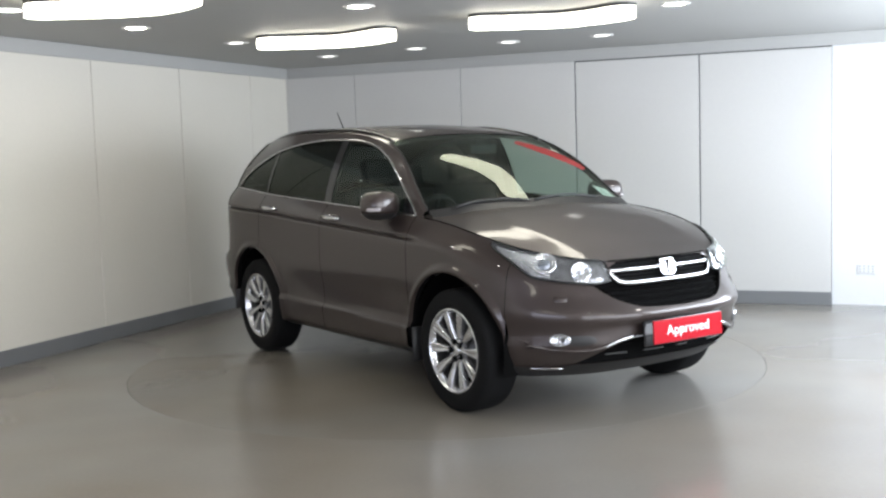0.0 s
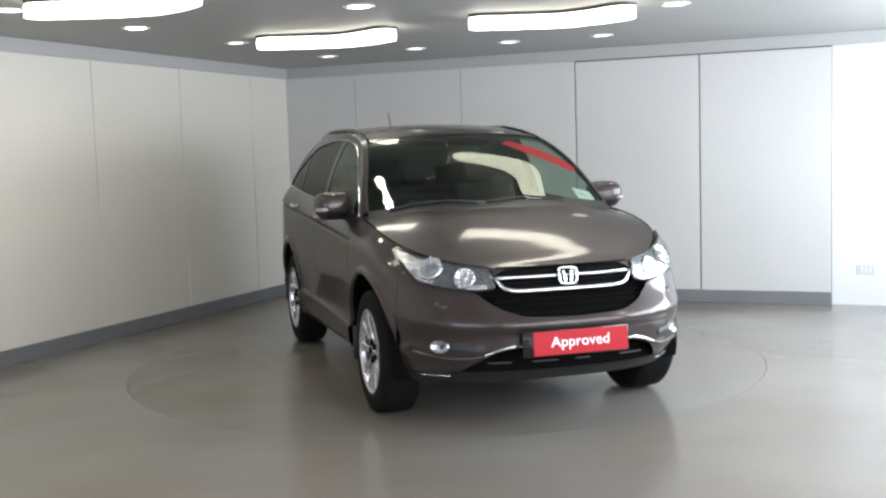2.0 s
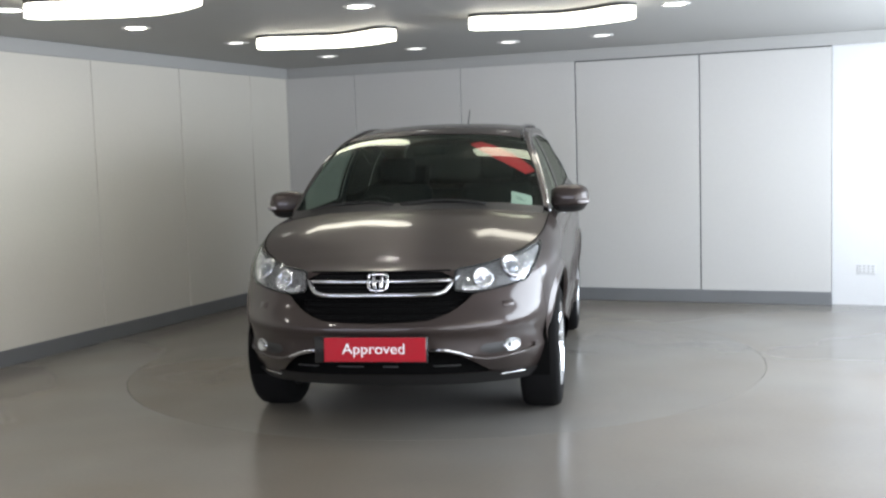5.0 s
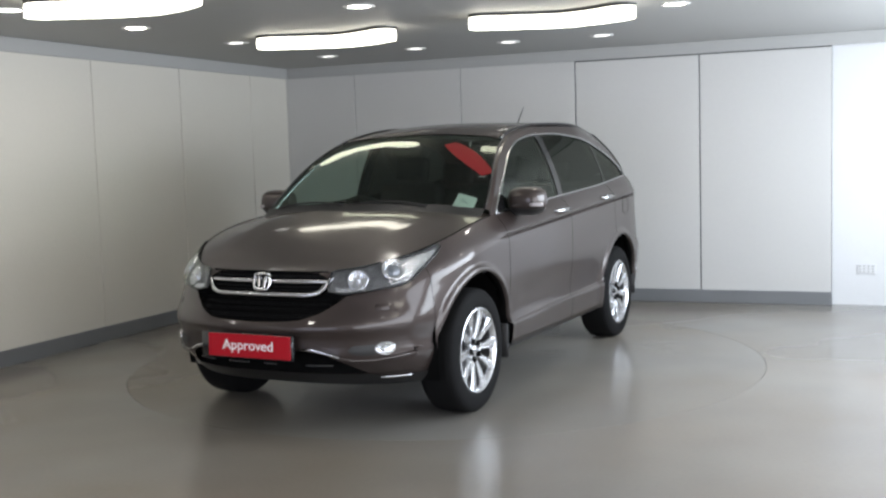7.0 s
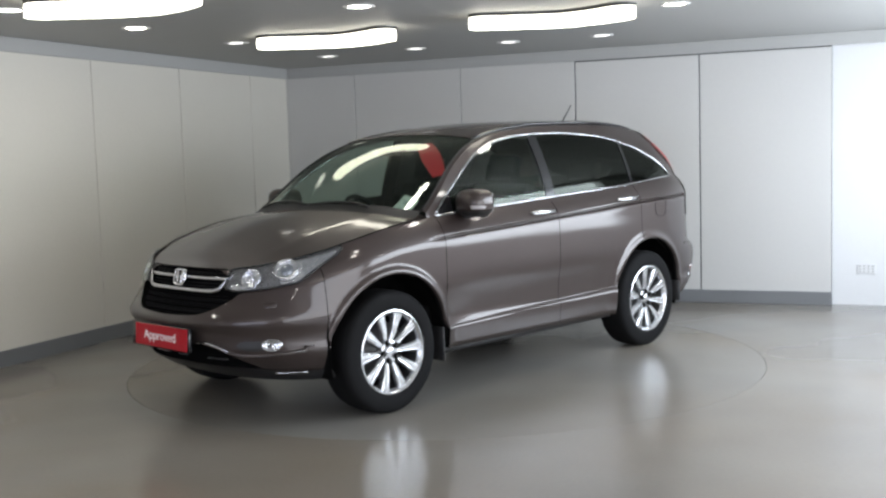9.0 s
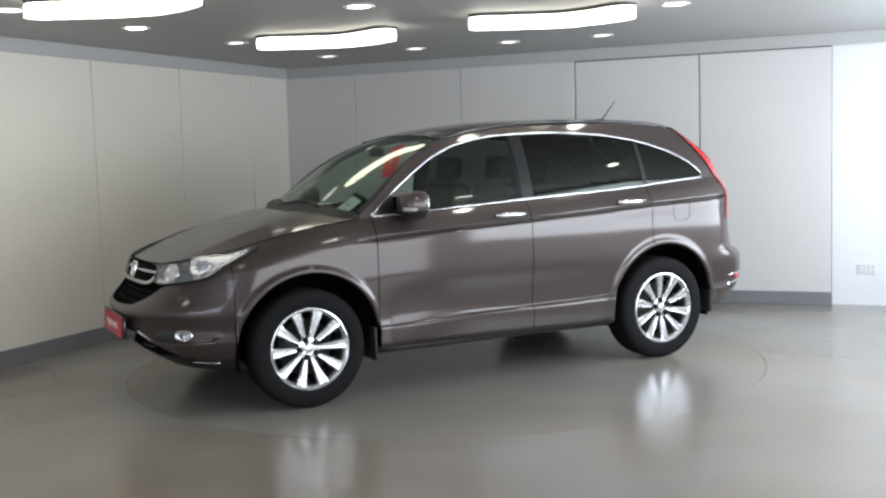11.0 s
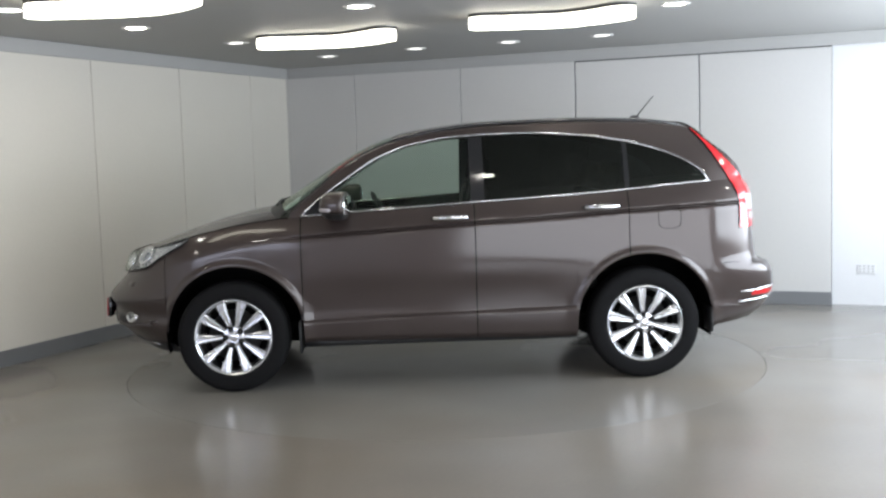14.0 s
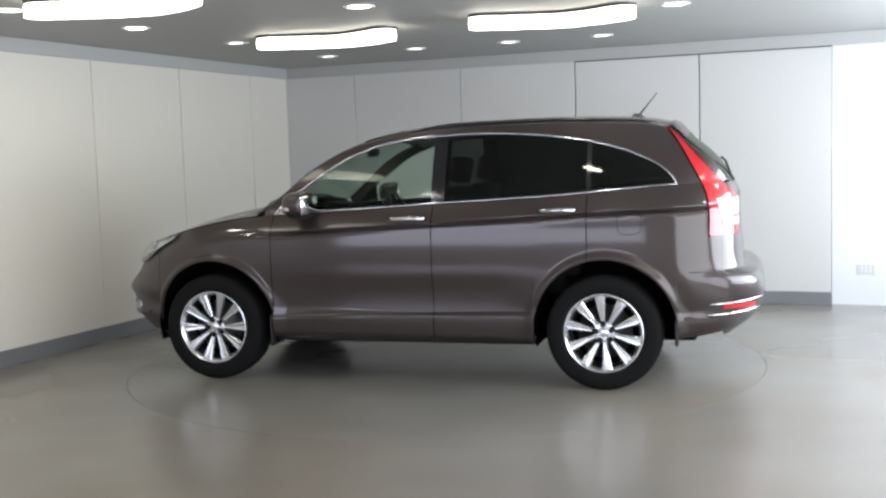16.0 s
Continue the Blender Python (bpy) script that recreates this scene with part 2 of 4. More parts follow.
def build_walls():
    PH = 2.32
    back = in_room("wall_back", box(-0.2, 5.56, 0.012, 0.2, 0, 2.6), M_SEAM, label="wall of tall white panels with thin dark joints", category="wall")
    def sheet(parent, u0, u1, along, b0=0.004, b1=0.004, top=PH + 0.02):
        if along:
            bm = box(u0 + b0, u1 - b1, 0.0, 0.014, 0.005, top, 0.003, 1)
        else:
            bm = box(-0.014, 0.0, u0 + b0, u1 - b1, 0.005, top, 0.003, 1)
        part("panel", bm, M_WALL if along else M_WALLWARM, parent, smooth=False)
    seams = [-0.05] + BACK_SEAMS
    for i, (a, b) in enumerate(zip(seams, seams[1:])):
        sheet(back, a, b, True, 0.006 if i > 2 else 0.004, 0.006 if 1 < i < 4 else 0.004, PH - 0.010 if i > 2 else PH + 0.02)
    left = in_room("wall_left", box(-0.2, -0.012, FRONT, 0.2, 0, 2.6), M_SEAM, label="long wall of ivory-white panels, lightened in place of light, above a grey skirting", category="wall")
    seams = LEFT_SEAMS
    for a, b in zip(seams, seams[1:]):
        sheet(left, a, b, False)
    in_room("wall_right_of_panels", box(5.56, RIGHT + 0.2, 0.07, 0.3, 0, 2.6), M_WALL2, label="plain bright white plastered wall", category="wall")
    # side wall with the wide door opening, wall behind the camera
    right = bmesh.new()
    box(RIGHT, RIGHT + 0.2, -0.5, 0.3, 0, 2.6, bm=right)
    box(RIGHT, RIGHT + 0.2, -5.1, -4.7, 0, 2.6, bm=right)
    box(RIGHT, RIGHT + 0.2, FRONT, -11.8, 0, 2.6, bm=right)
    box(RIGHT, RIGHT + 0.2, -11.8, -5.1, 0, 0.15, bm=right)
    box(RIGHT, RIGHT + 0.2, -11.8, -5.1, 2.05, 2.6, bm=right)
    box(RIGHT, RIGHT + 0.2, -4.7, -0.5, 2.33, 2.6, bm=right)
    box(RIGHT, RIGHT + 0.2, -4.7, -0.5, 0, 0.78, bm=right)
    in_room("wall_right", right, M_WALL2, label="white wall with two long window openings", category="wall")
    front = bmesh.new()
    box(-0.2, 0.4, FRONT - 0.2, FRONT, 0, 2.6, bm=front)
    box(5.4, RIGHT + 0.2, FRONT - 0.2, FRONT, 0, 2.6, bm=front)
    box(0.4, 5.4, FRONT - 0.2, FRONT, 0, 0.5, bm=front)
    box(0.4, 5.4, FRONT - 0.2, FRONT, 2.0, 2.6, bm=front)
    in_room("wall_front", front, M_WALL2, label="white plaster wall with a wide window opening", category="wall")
    in_room("ceiling", box(-0.2, RIGHT + 0.2, FRONT - 0.2, 0.3, HIGH, HIGH + 0.15), M_CEIL, label="pale grey painted ceiling", category="ceiling")
    # skirting and cornice
    in_room("baseboard", box(0.0, 5.56, -0.014, 0.0, 0, 0.122, 0.004, 1), M_BASE, label="grey skirting board", category="skirting")
    in_room("baseboard", box(0.0, 0.014, FRONT, -0.014, 0, 0.122, 0.004, 1), M_BASE, label="grey skirting board", category="skirting")
    for args in ((0.0, RIGHT, -0.025, 0.0), (0.0, 0.025, FRONT, -0.025)):
        in_room("trim", box(*args, PH, HIGH, 0.006, 2), M_CEIL, label="pale grey boxed cornice under the ceiling", category="cornice")
    # flat perforated vent low on the plastered wall
    vent = in_room("wall_vent", box(5.77, 5.93, 0.060, 0.07, 0.28, 0.37, 0.003, 1), M_WALL2, "", label="small white wall plate with a grid of holes", category="vent")
    for i in range(4):
        for j in range(3):
            part("hole", box(5.787 + i * 0.036, 5.803 + i * 0.036, 0.0565, 0.0575, 0.297 + j * 0.026, 0.308 + j * 0.026), M_CEIL, vent, smooth=False)


def build_light():
    """A hanging light box, bent like a boomerang; its first corner is the origin."""
    light = new("ceiling_light")
    tagged(light, "bent opal light box with a dark top edge, lit", "ceiling light", "bent ceiling lights")
    mid = [(0.0, 0.0), (0.012, 0.0), (0.04, 0.0), (0.09, 0.0), (0.30, 0.0), (0.56, 0.0), (0.66, -0.03), (0.78, -0.13), (0.88, -0.25), (0.93, -0.32), (0.962, -0.355), (0.982, -0.377), (0.99, -0.386)]
    wide = 0.20
    def rib(o, up):
        front, rear = [], []
        for i, p in enumerate(mid):
            a, b = Vector(mid[max(i - 1, 0)]), Vector(mid[min(i + 1, len(mid) - 1)])
            d = (b - a).normalized()
            nrm = Vector((-d.y, d.x))
            e = min((Vector(p) - Vector(mid[0])).length, (Vector(p) - Vector(mid[-1])).length)
            h = wide / 2 * math.sqrt(max(0.12, 1 - max(0, 1 - e / (wide / 2))**2)) + o
            c = Vector(p) + nrm * (wide / 2)
            front.append((c.x - nrm.x * h, c.y - nrm.y * h, up))
            rear.append((c.x + nrm.x * h, c.y + nrm.y * h, up))
        return front + rear[::-1]
    def slab(lo, hi, o):
        a, b = rib(o, lo), rib(o, hi)
        n = len(a)
        f = [(i, (i + 1) % n, n + (i + 1) % n, n + i) for i in range(n)]
        k = n // 2
        f += [(i, i + 1, n - 2 - i, n - 1 - i) for i in range(k - 1)]
        f += [(n + i, n + i + 1, 2 * n - 2 - i, 2 * n - 1 - i) for i in range(k - 1)]
        return a + b, f
    part("diffuser", slab(2.332, 2.405, 0.0), M_LIGHT, light, smooth=False)
    part("top_trim", slab(2.406, 2.4295, 0.012), M_LTRIM, light, "thin dark metal edge", smooth=False)
    return light


def build_downlight(lens, label):
    d = new("downlight")
    tagged(d, label, "downlight", "round downlights")
    part("ring", lathe([(0.072, -0.002), (0.085, -0.010), (0.100, -0.006), (0.104, 0.0)], 32, "z"), M_RIM, d)
    part("lens", lathe([(0.0, -0.004), (0.05, -0.004), (0.072, -0.002)], 32, "z"), lens, d, "glowing lens")
    return d


def build_lights():
    first = build_light()
    for i, (x, y) in enumerate(LIGHTS):
        ob = first if i == 0 else copy_thing(first, Matrix())
        ob.matrix_world = pose(x + 0.04, y - 0.17, 0, 0, 0, 0)
    for spots, lens, label in ((DISCS, M_DISC, "small round recessed downlight, brightly lit"), (DIM_DISCS, M_DIM, "small round recessed downlight, dimly lit")):
        first = build_downlight(lens, label)
        for i, (x, y) in enumerate(spots):
            ob = first if i == 0 else copy_thing(first, Matrix())
            ob.matrix_world = pose(x, y, HIGH, 0, 0, 0)


LIGHTS = [(-2.42, -1.24), (-1.44, 0.93), (0.19, 0.02), (-2.6, -5.8), (0.5, -5.4), (1.6, -4.2), (-0.6, -8.0)]
DIM_DISCS = [(-1.641, 1.267), (-1.042, 2.721), (-0.195, 2.223), (0.63, 1.88), (1.399, 1.561)]
# (-3.05, -2.0) and (-3.5, -3.1) are unseen, added to light the left wall
DISCS = [(-2.134, 0.094), (-2.608, -0.981), (-0.491, -0.666), (1.612, -0.314), (0.4, -2.2), (-1.6, -2.9), (2.6, -2.4), (1.2, -4.2), (0.85, -0.85), (-3.05, -2.0), (-3.5, -3.1), (2.9, -0.9), (-2.4, -4.4), (-0.4, -5.8)]
BACK_SEAMS = [0.82, 2.02, 3.215, 4.40, 5.56]
LEFT_SEAMS = [-13.0, -11.45, -10.25, -9.05, -7.86, -6.67, -5.48, -4.29, -3.10, -1.91, -0.72, 0.0]

build_floor()
build_walls()
build_lights()
table = build_turntable()


# ---- the car: x forward, y to its left, z up, origin on the ground midway between the axles
HUB_X, HUB_Z, ARCH = 1.31, 0.355, 0.437
ARCHES = (1.295, -1.315)
FX, RX = 1.2, -1.2                       # where the nose and tail begin to round in plan
nose = smooth_keys((0.20, 1.86), (0.27, 1.99), (0.34, 2.10), (0.40, 2.175), (0.435, 2.208), (0.50, 2.212), (0.545, 2.218), (0.572, 2.240), (0.595, 2.244), (0.63, 2.222), (0.70, 2.158), (0.78, 2.112), (0.86, 2.085), (0.89, 2.062), (0.93, 2.01))
tail = smooth_keys((0.25, -1.95), (0.36, -2.12), (0.45, -2.225), (0.56, -2.262), (0.66, -2.25), (0.705, -2.215), (0.74, -2.14), (0.95, -2.115), (1.17, -2.10), (1.28, -2.06))
width = smooth_keys((0.22, 0.84), (0.30, 0.875), (0.40, 0.887), (0.455, 0.889), (0.475, 0.880), (0.60, 0.897), (0.75, 0.907), (0.92, 0.905), (1.0, 0.902), (1.3, 0.902))
belt = smooth_keys((0.95, 1.095), (0.86, 1.10), (0.56, 1.115), (-0.27, 1.157), (-1.02, 1.193), (-1.72, 1.245), (-2.3, 1.27), (1.2, 1.068), (1.45, 1.020), (1.65, 0.970), (1.85, 0.915), (2.0, 0.876), (2.1, 0.866))
floor_line = smooth_keys((-2.3, 0.40), (-2.1, 0.375), (-1.75, 0.325), (-1.2, 0.29), (0.9, 0.31), (1.7, 0.27), (1.95, 0.24), (2.3, 0.25))


def roll_in(d):
    """How far the shoulder rolls in at d below the belt."""
    return 0.085 * (1 - max(d, 0) / 0.15)**1.8 if d < 0.15 else 0.0


def crease(x):
    return 1.030 + 0.050 * (-x - 0.27) - 0.012 * max(0, -x - 1.2)


def sill_line(x):
    return 0.447 + 0.0239 * (0.81 - x)


def half_width(x, z):
    """Half-width of the lower body at x and height z."""
    b = width(z) - roll_in(belt(x) - z)
    fade = max(0, min(1, (1.0 - x) / 0.3, (x + 2.08) / 0.1))
    cz = crease(x)
    b += fade * (0.004 * math.exp(-((z - cz - 0.02) / 0.014)**2) - 0.024 * math.exp(-((z - cz) / 0.007)**2))
    if -0.95 < x < 0.95:
        d = sill_line(x) - z
        b += 0.013 * min(1, max(0, d / 0.012)) - 0.035 * max(0, d - 0.012)
    b -= 0.012 * math.exp(-((z - 0.60) / 0.09)**2) * max(0, min(1, (0.9 - x) / 0.3, (x + 0.95) / 0.3))
    if x > FX:
        a, n = nose(z) - FX, 2.7
        return b * max(0.0, 1 - min(1, (x - FX) / a)**n)**(1 / n)
    if x < RX:
        a, n = RX - tail(z), 5.0
        return b * max(0.0, 1 - min(1, (RX - x) / a)**n)**(1 / n)
    return b


def nose_pt(phi, z, proud=0.0):
    """A point of the nose skin: phi in degrees from the centre round to the left side."""
    s, q = abs(phi), 2 / 2.7
    x = FX + (nose(z) - FX) * math.cos(radians(s))**q
    y = (width(z) - roll_in(belt(x) - z)) * math.sin(radians(s))**q
    p = Vector((x, math.copysign(y, phi), z))
    return p + nose_normal(phi, z) * proud if proud else p


def nose_normal(phi, z):
    a = nose_pt(phi + 0.6, z) - nose_pt(phi - 0.6, z) if abs(phi) > 1 else Vector((0, 1, 0))
    b = nose_pt(phi, z + 0.01) - nose_pt(phi, z - 0.01)
    return a.cross(b).normalized()


def nose_phi(y, z):
    """The angle at which the nose skin has that y."""
    lo, hi = 0.0, 80.0
    for _ in range(30):
        m = (lo + hi) / 2
        lo, hi = (m, hi) if nose_pt(m, z).y < abs(y) else (lo, m)
    return math.copysign(lo, y)


def nose_frame(y, z, proud=0.0):
    """A pose on the nose: its y axis points out of the skin."""
    phi = nose_phi(y, z)
    n = nose_normal(phi, z)
    x = n.cross(Vector((0, 0, 1))).normalized()
    u = x.cross(n)
    m = Matrix((x, n, u)).transposed().to_4x4()
    m.translation = nose_pt(phi, z) + n * proud
    return m


def tail_pt(phi, z, proud=0.0):
    """A point of the tail skin: phi in degrees from the centre round to the left side."""
    s, q = abs(phi), 2 / 5.0
    def at(w):
        x = RX - (RX - tail(z)) * math.cos(radians(w))**q
        return Vector((x, (width(z) - roll_in(belt(x) - z)) * math.sin(radians(w))**q, z))
    p = at(s)
    if proud:
        t = (at(min(s + 0.5, 89.9)) - at(max(s - 0.5, 0.0))).normalized()
        p = p + Vector((-abs(t.y), abs(t.x), 0)) * proud
    return Vector((p.x, math.copysign(p.y, phi), p.z))


def low_edge(x, clear=0.0):
    """Bottom of the body at x, with the wheel arches cut out."""
    z = floor_line(x)
    for hx in ARCHES:
        d = abs(x - hx)
        if d < ARCH:
            z = max(z, HUB_Z + 0.012 + math.sqrt(ARCH**2 - d * d) * 1.0)
    return z


def stations(a, b, n=16):
    """x values from a to b, crowded where an arch rises."""
    xs = set(span(a, b, n))
    for hx in ARCHES:
        for k in range(25):
            x = hx + ARCH * math.cos(math.pi * k / 24)
            if a < x < b:
                xs.add(x)
        for e in (hx - ARCH - 0.001, hx + ARCH + 0.001):
            if a < e < b:
                xs.add(e)
    xs = sorted(xs)
    return [xs[0]] + [q for p, q in zip(xs, xs[1:]) if q - p > 0.0006]


def side_panel(a, b, side, n=16, levels=24, inset=0.0):
    """The body side between two x, as a skin with a folded-in lower edge."""
    rows = []
    for x in stations(a, b, n):
        z0, z1 = low_edge(x), belt(x)
        zs = span(z0, z1, levels)
        zs += [crease(x) + d for d in (-0.014, -0.007, -0.003, 0.0, 0.003, 0.007, 0.016, 0.028)] + [sill_line(x) + d for d in (-0.03, -0.013, -0.006, 0.0, 0.006)]
        zs = sorted(min(z1, max(z0, z)) for z in zs)
        row = []
        for z in zs:
            flare = 0.0
            for hx in ARCHES:
                r = math.hypot(x - hx, z - HUB_Z - 0.012)
                if z > 0.25:
                    flare = max(flare, 0.017 * max(0, 1 - max(0, r - ARCH - 0.022) / 0.026)**1.3)
            row.append((x, side * (half_width(x, z) - inset + flare), z))
        e = row[0]
        row.insert(0, (e[0], e[1] - side * 0.035, e[2] + 0.010))
        rows.append(row)
    return grid(rows)


def nose_patch(lo, hi, p0, p1, n=24, nz=10, proud=0.0):
    """A piece of the nose between two height curves of the angle."""
    return grid([[nose_pt(p, lo(abs(p)) + (hi(abs(p)) - lo(abs(p))) * k / (nz - 1), proud) for k in range(nz)] for p in span(p0, p1, n)])


def hood_z(x, y):
    yt = max(half_width(x, belt(x)), 0.02)
    q = min(1, abs(y) / yt)
    crown = 0.062 * (1 - (1 - min(1, max(0, 2.12 - x) / 0.95))**2)
    ridge = 0.010 * math.exp(-((abs(y) - 0.50 - 0.10 * (1.6 - x)) / 0.05)**2) * min(1, max(0, 2.0 - x) / 0.3)
    return belt(x) + crown * (1 - q**2.6) + ridge * (1 - q)


centre = smooth_keys((1.3, 1.04), (1.2, 1.092), (0.963, 1.235), (0.578, 1.475), (0.388, 1.565), (0.2, 1.625), (-0.1, 1.668), (-0.355, 1.688), (-0.9, 1.697), (-1.377, 1.685), (-1.63, 1.655), (-1.72, 1.63), (-1.80, 1.55), (-1.967, 1.40), (-2.085, 1.20), (-2.11, 1.1))
edge = smooth_keys((0.96, 1.105), (0.9, 1.145), (0.578, 1.405), (0.388, 1.507), (0.2, 1.568), (-0.1, 1.615), (-0.355, 1.637), (-0.9, 1.645), (-1.377, 1.632), (-1.63, 1.605), (-1.70, 1.585), (-1.80, 1.50), (-1.967, 1.36), (-2.07, 1.22), (-2.11, 1.15))
arch_line = smooth_keys((0.862, 1.102), (0.831, 1.135), (0.565, 1.338), (0.34, 1.472), (0.119, 1.545), (-0.173, 1.583), (-0.535, 1.592), (-0.894, 1.572), (-1.18, 1.531), (-1.43, 1.466), (-1.607, 1.389), (-1.72, 1.305), (-1.756, 1.249))


def house_y(x, z):
    """Half-width of the cabin side above the belt."""
    dz = max(0, z - belt(x))
    q = max(0, min(1, (-1.0 - x) / 1.0))
    dz *= 1 + 0.72 * q * q * (3 - 2 * q)
    return half_width(max(x, -2.06), belt(max(x, -2.06))) - 0.21 * dz - 0.44 * dz * dz


def top_point(x, f):
    """Roof, windscreen and tailgate surface: f from -1 (right) to 1 (left)."""
    xe = min(x, 0.93)
    ye = house_y(xe, edge(xe))
    drop = centre(xe) - edge(xe)
    return (x, f * ye, centre(x) - drop * (0.72 * f * f + 0.28 * f**8))


def build_nose(car):
    z_mid = 0.65
    def phi_end(z):
        return math.degrees(math.acos(((1.735 - FX) / (nose(z) - FX))**1.35))
    # air intakes as height curves over y
    low_lo = lambda y: 0.335
    low_hi = smooth_keys((0.0, 0.474), (0.36, 0.472), (0.42, 0.452), (0.49, 0.412), (0.56, 0.366), (0.61, 0.337), (0.64, 0.3355))
    main_lo = smooth_keys((0.0, 0.622), (0.25, 0.632), (0.38, 0.668), (0.46, 0.715), (0.52, 0.754), (0.56, 0.756))
    main_hi = smooth_keys((0.0, 0.870), (0.37, 0.867), (0.41, 0.848), (0.47, 0.795), (0.52, 0.757), (0.56, 0.756))
    cols = span(-1, 1, 81)
    def y_of(c):
        return abs(nose_pt(c * phi_end(z_mid), z_mid).y)
    def top_of(c):
        z = 0.9
        for _ in range(8):
            z = belt(nose_pt(c * phi_end(z), min(z, 0.99)).x)
        return z
    def band(lo, hi, n, name, material, label="", pick=None):
        rows = []
        for c in cols:
            y = y_of(c)
            if pick and not pick(y):
                continue
            a, b = lo(c, y), hi(c, y)
            row = []
            for k in range(n):
                z = a + (b - a) * k / (n - 1)
                row.append(nose_pt(c * phi_end(z), z))
            rows.append(row)
        return part(name, grid(rows), material, car, label)
    bumper = []
    def sheet(lo, hi, n, pick=None):
        rows = []
        for c in cols:
            y = y_of(c)
            a, b = lo(c, y), hi(c, y)
            rows.append([nose_pt(c * phi_end(z), z) for z in span(a, b, n)])
        return grid(rows)
    skin = merge(
        sheet(lambda c, y: 0.262 + 0.02 * min(1, y / 0.8), lambda c, y: 0.335, 6),
        sheet(lambda c, y: low_hi(y), lambda c, y: main_lo(y), 16),
        sheet(lambda c, y: main_hi(y), lambda c, y: max(top_of(c), main_hi(y) + 0.0008), 14))
    bump = part("front_bumper", skin, M_PAINT, car, "painted bumper with dark air intakes")
    # lower lip and cavities
    part("lower_lip", nose_patch(lambda p: 0.258, lambda p: 0.318 + 0.018 * max(0.0, min(1.0, (40 - p) / 8)), -62, 62, 45, 5, 0.006), M_BLACK, car, "matt black lower lip")
    def cavity(lo, hi, y1, depth, name):
        rows = []
        for y in span(-y1, y1, 41):
            a, b = lo(abs(y)) - 0.006, hi(abs(y)) + 0.006
            row = []
            for k in range(9):
                z = a + (b - a) * k / 8
                d = depth * min(1, 5 * min(k, 8 - k) / 8) * min(1, (y1 - abs(y)) / 0.05)
                row.append(nose_pt(nose_phi(y, z), z, -0.002 - d))
            rows.append(row)
        return part(name, grid(rows), M_DARK, car, "black air intake")
    cavity(main_lo, main_hi, 0.53, 0.05, "grille_cavity")
    cavity(low_lo, low_hi, 0.62, 0.06, "lower_intake")
    def bar(y1, z, r, name, material, flat=1.0, n=25, proud=0.0, rise=0.0, label="", y0=None):
        y0 = -y1 if y0 is None else y0
        path = [nose_pt(nose_phi(y, z), z, proud) + Vector((0, 0, rise * (abs(y) / y1)**3)) for y in span(y0, y1, n)]
        return part(name, tube(path, r, 8, flat=flat), material, car, label)
    for z in (0.650, 0.678, 0.706, 0.732):
        bar(0.30 if z < 0.66 else 0.38 if z < 0.7 else 0.44, z, 0.0045, "intake_slat", M_DARK, proud=-0.020)
    for z in (0.782, 0.799, 0.846, 0.858):
        bar(0.36, z, 0.004, "grille_slat", M_RUBBER, proud=-0.018)
    # mesh of slanting wires behind the slats
    wires = []
    for k in range(-24, 25):
        for lean in (0.016, -0.016):
            y = k * 0.0165
            z0, z1 = main_lo(abs(y)) + 0.004, 0.742
            if z1 - z0 > 0.02:
                wires.append(tube([nose_pt(nose_phi(y + lean * q, z0 + (z1 - z0) * q), z0 + (z1 - z0) * q, -0.026) for q in (0.0, 0.34, 0.67, 1.0)], 0.0022, 4))
    part("grille_mesh", merge(*wires), M_RUBBER, car, "black wire mesh of the lower grille")
    bar(0.385, 0.823, 0.011, "grille_bar", M_SATIN, flat=0.6, proud=-0.004, label="chrome grille bar")
    path = []
    for y, z in [(-0.44, 0.868), (-0.40, 0.832), (-0.365, 0.790), (-0.345, 0.768), (-0.31, 0.757)] + [(y, 0.754) for y in span(-0.27, 0.27, 13)] + [(0.31, 0.757), (0.345, 0.768), (0.365, 0.790), (0.40, 0.832), (0.44, 0.868)]:
        path.append(nose_pt(nose_phi(y, z), z, -0.001))
    part("grille_surround", tube(path, [0.006, 0.010, 0.013, 0.014] + [0.014] * 15 + [0.014, 0.013, 0.010, 0.006], 8, flat=0.7), M_SATIN, car, "broad chrome lower grille frame")
    # badge: plain rounded chrome ring with a solid core
    m = nose_frame(0.0001, 0.816, 0.012)
    ring = [(0.050 * math.copysign(abs(math.cos(a))**0.5, math.cos(a)) * (1 + 0.12 * math.sin(a)), 0, 0.043 * math.copysign(abs(math.sin(a))**0.5, math.sin(a))) for a in [2 * math.pi * k / 40 for k in range(40)]]
    badge = part("badge", tube([(x, 0.004, z) for x, _, z in ring], 0.0075, 8, closed=True), M_CHROME, car, "chrome badge ring on the grille", m=m)
    for side in (1, -1):
        part("badge_core", box(-0.0075, 0.0075, -0.004, 0.008, -0.031, 0.031, 0.003, 2), M_CHROME, badge, m=pose(side * 0.019, 0, 0, 0, side * 6, 0))
    # show plate
    z0 = 0.497
    m = Matrix.Translation((2.262, 0, z0)) @ pose(0, 0, 0, 90, 0, 90) @ pose(0, 0, 0, -3, 0, 0)
    plate = part("front_plate", box(-0.258, 0.266, -0.061, 0.061, -0.004, 0.004, 0.003, 2), M_PLATE, car, "red plate lettered in white", m=m, smooth=False)
    part("plate_holder", box(-0.312, 0.276, -0.068, 0.067, -0.03, -0.005, 0.004, 1), M_GLOSSBLACK, plate)
    cu = bpy.data.curves.new("lettering", "FONT")
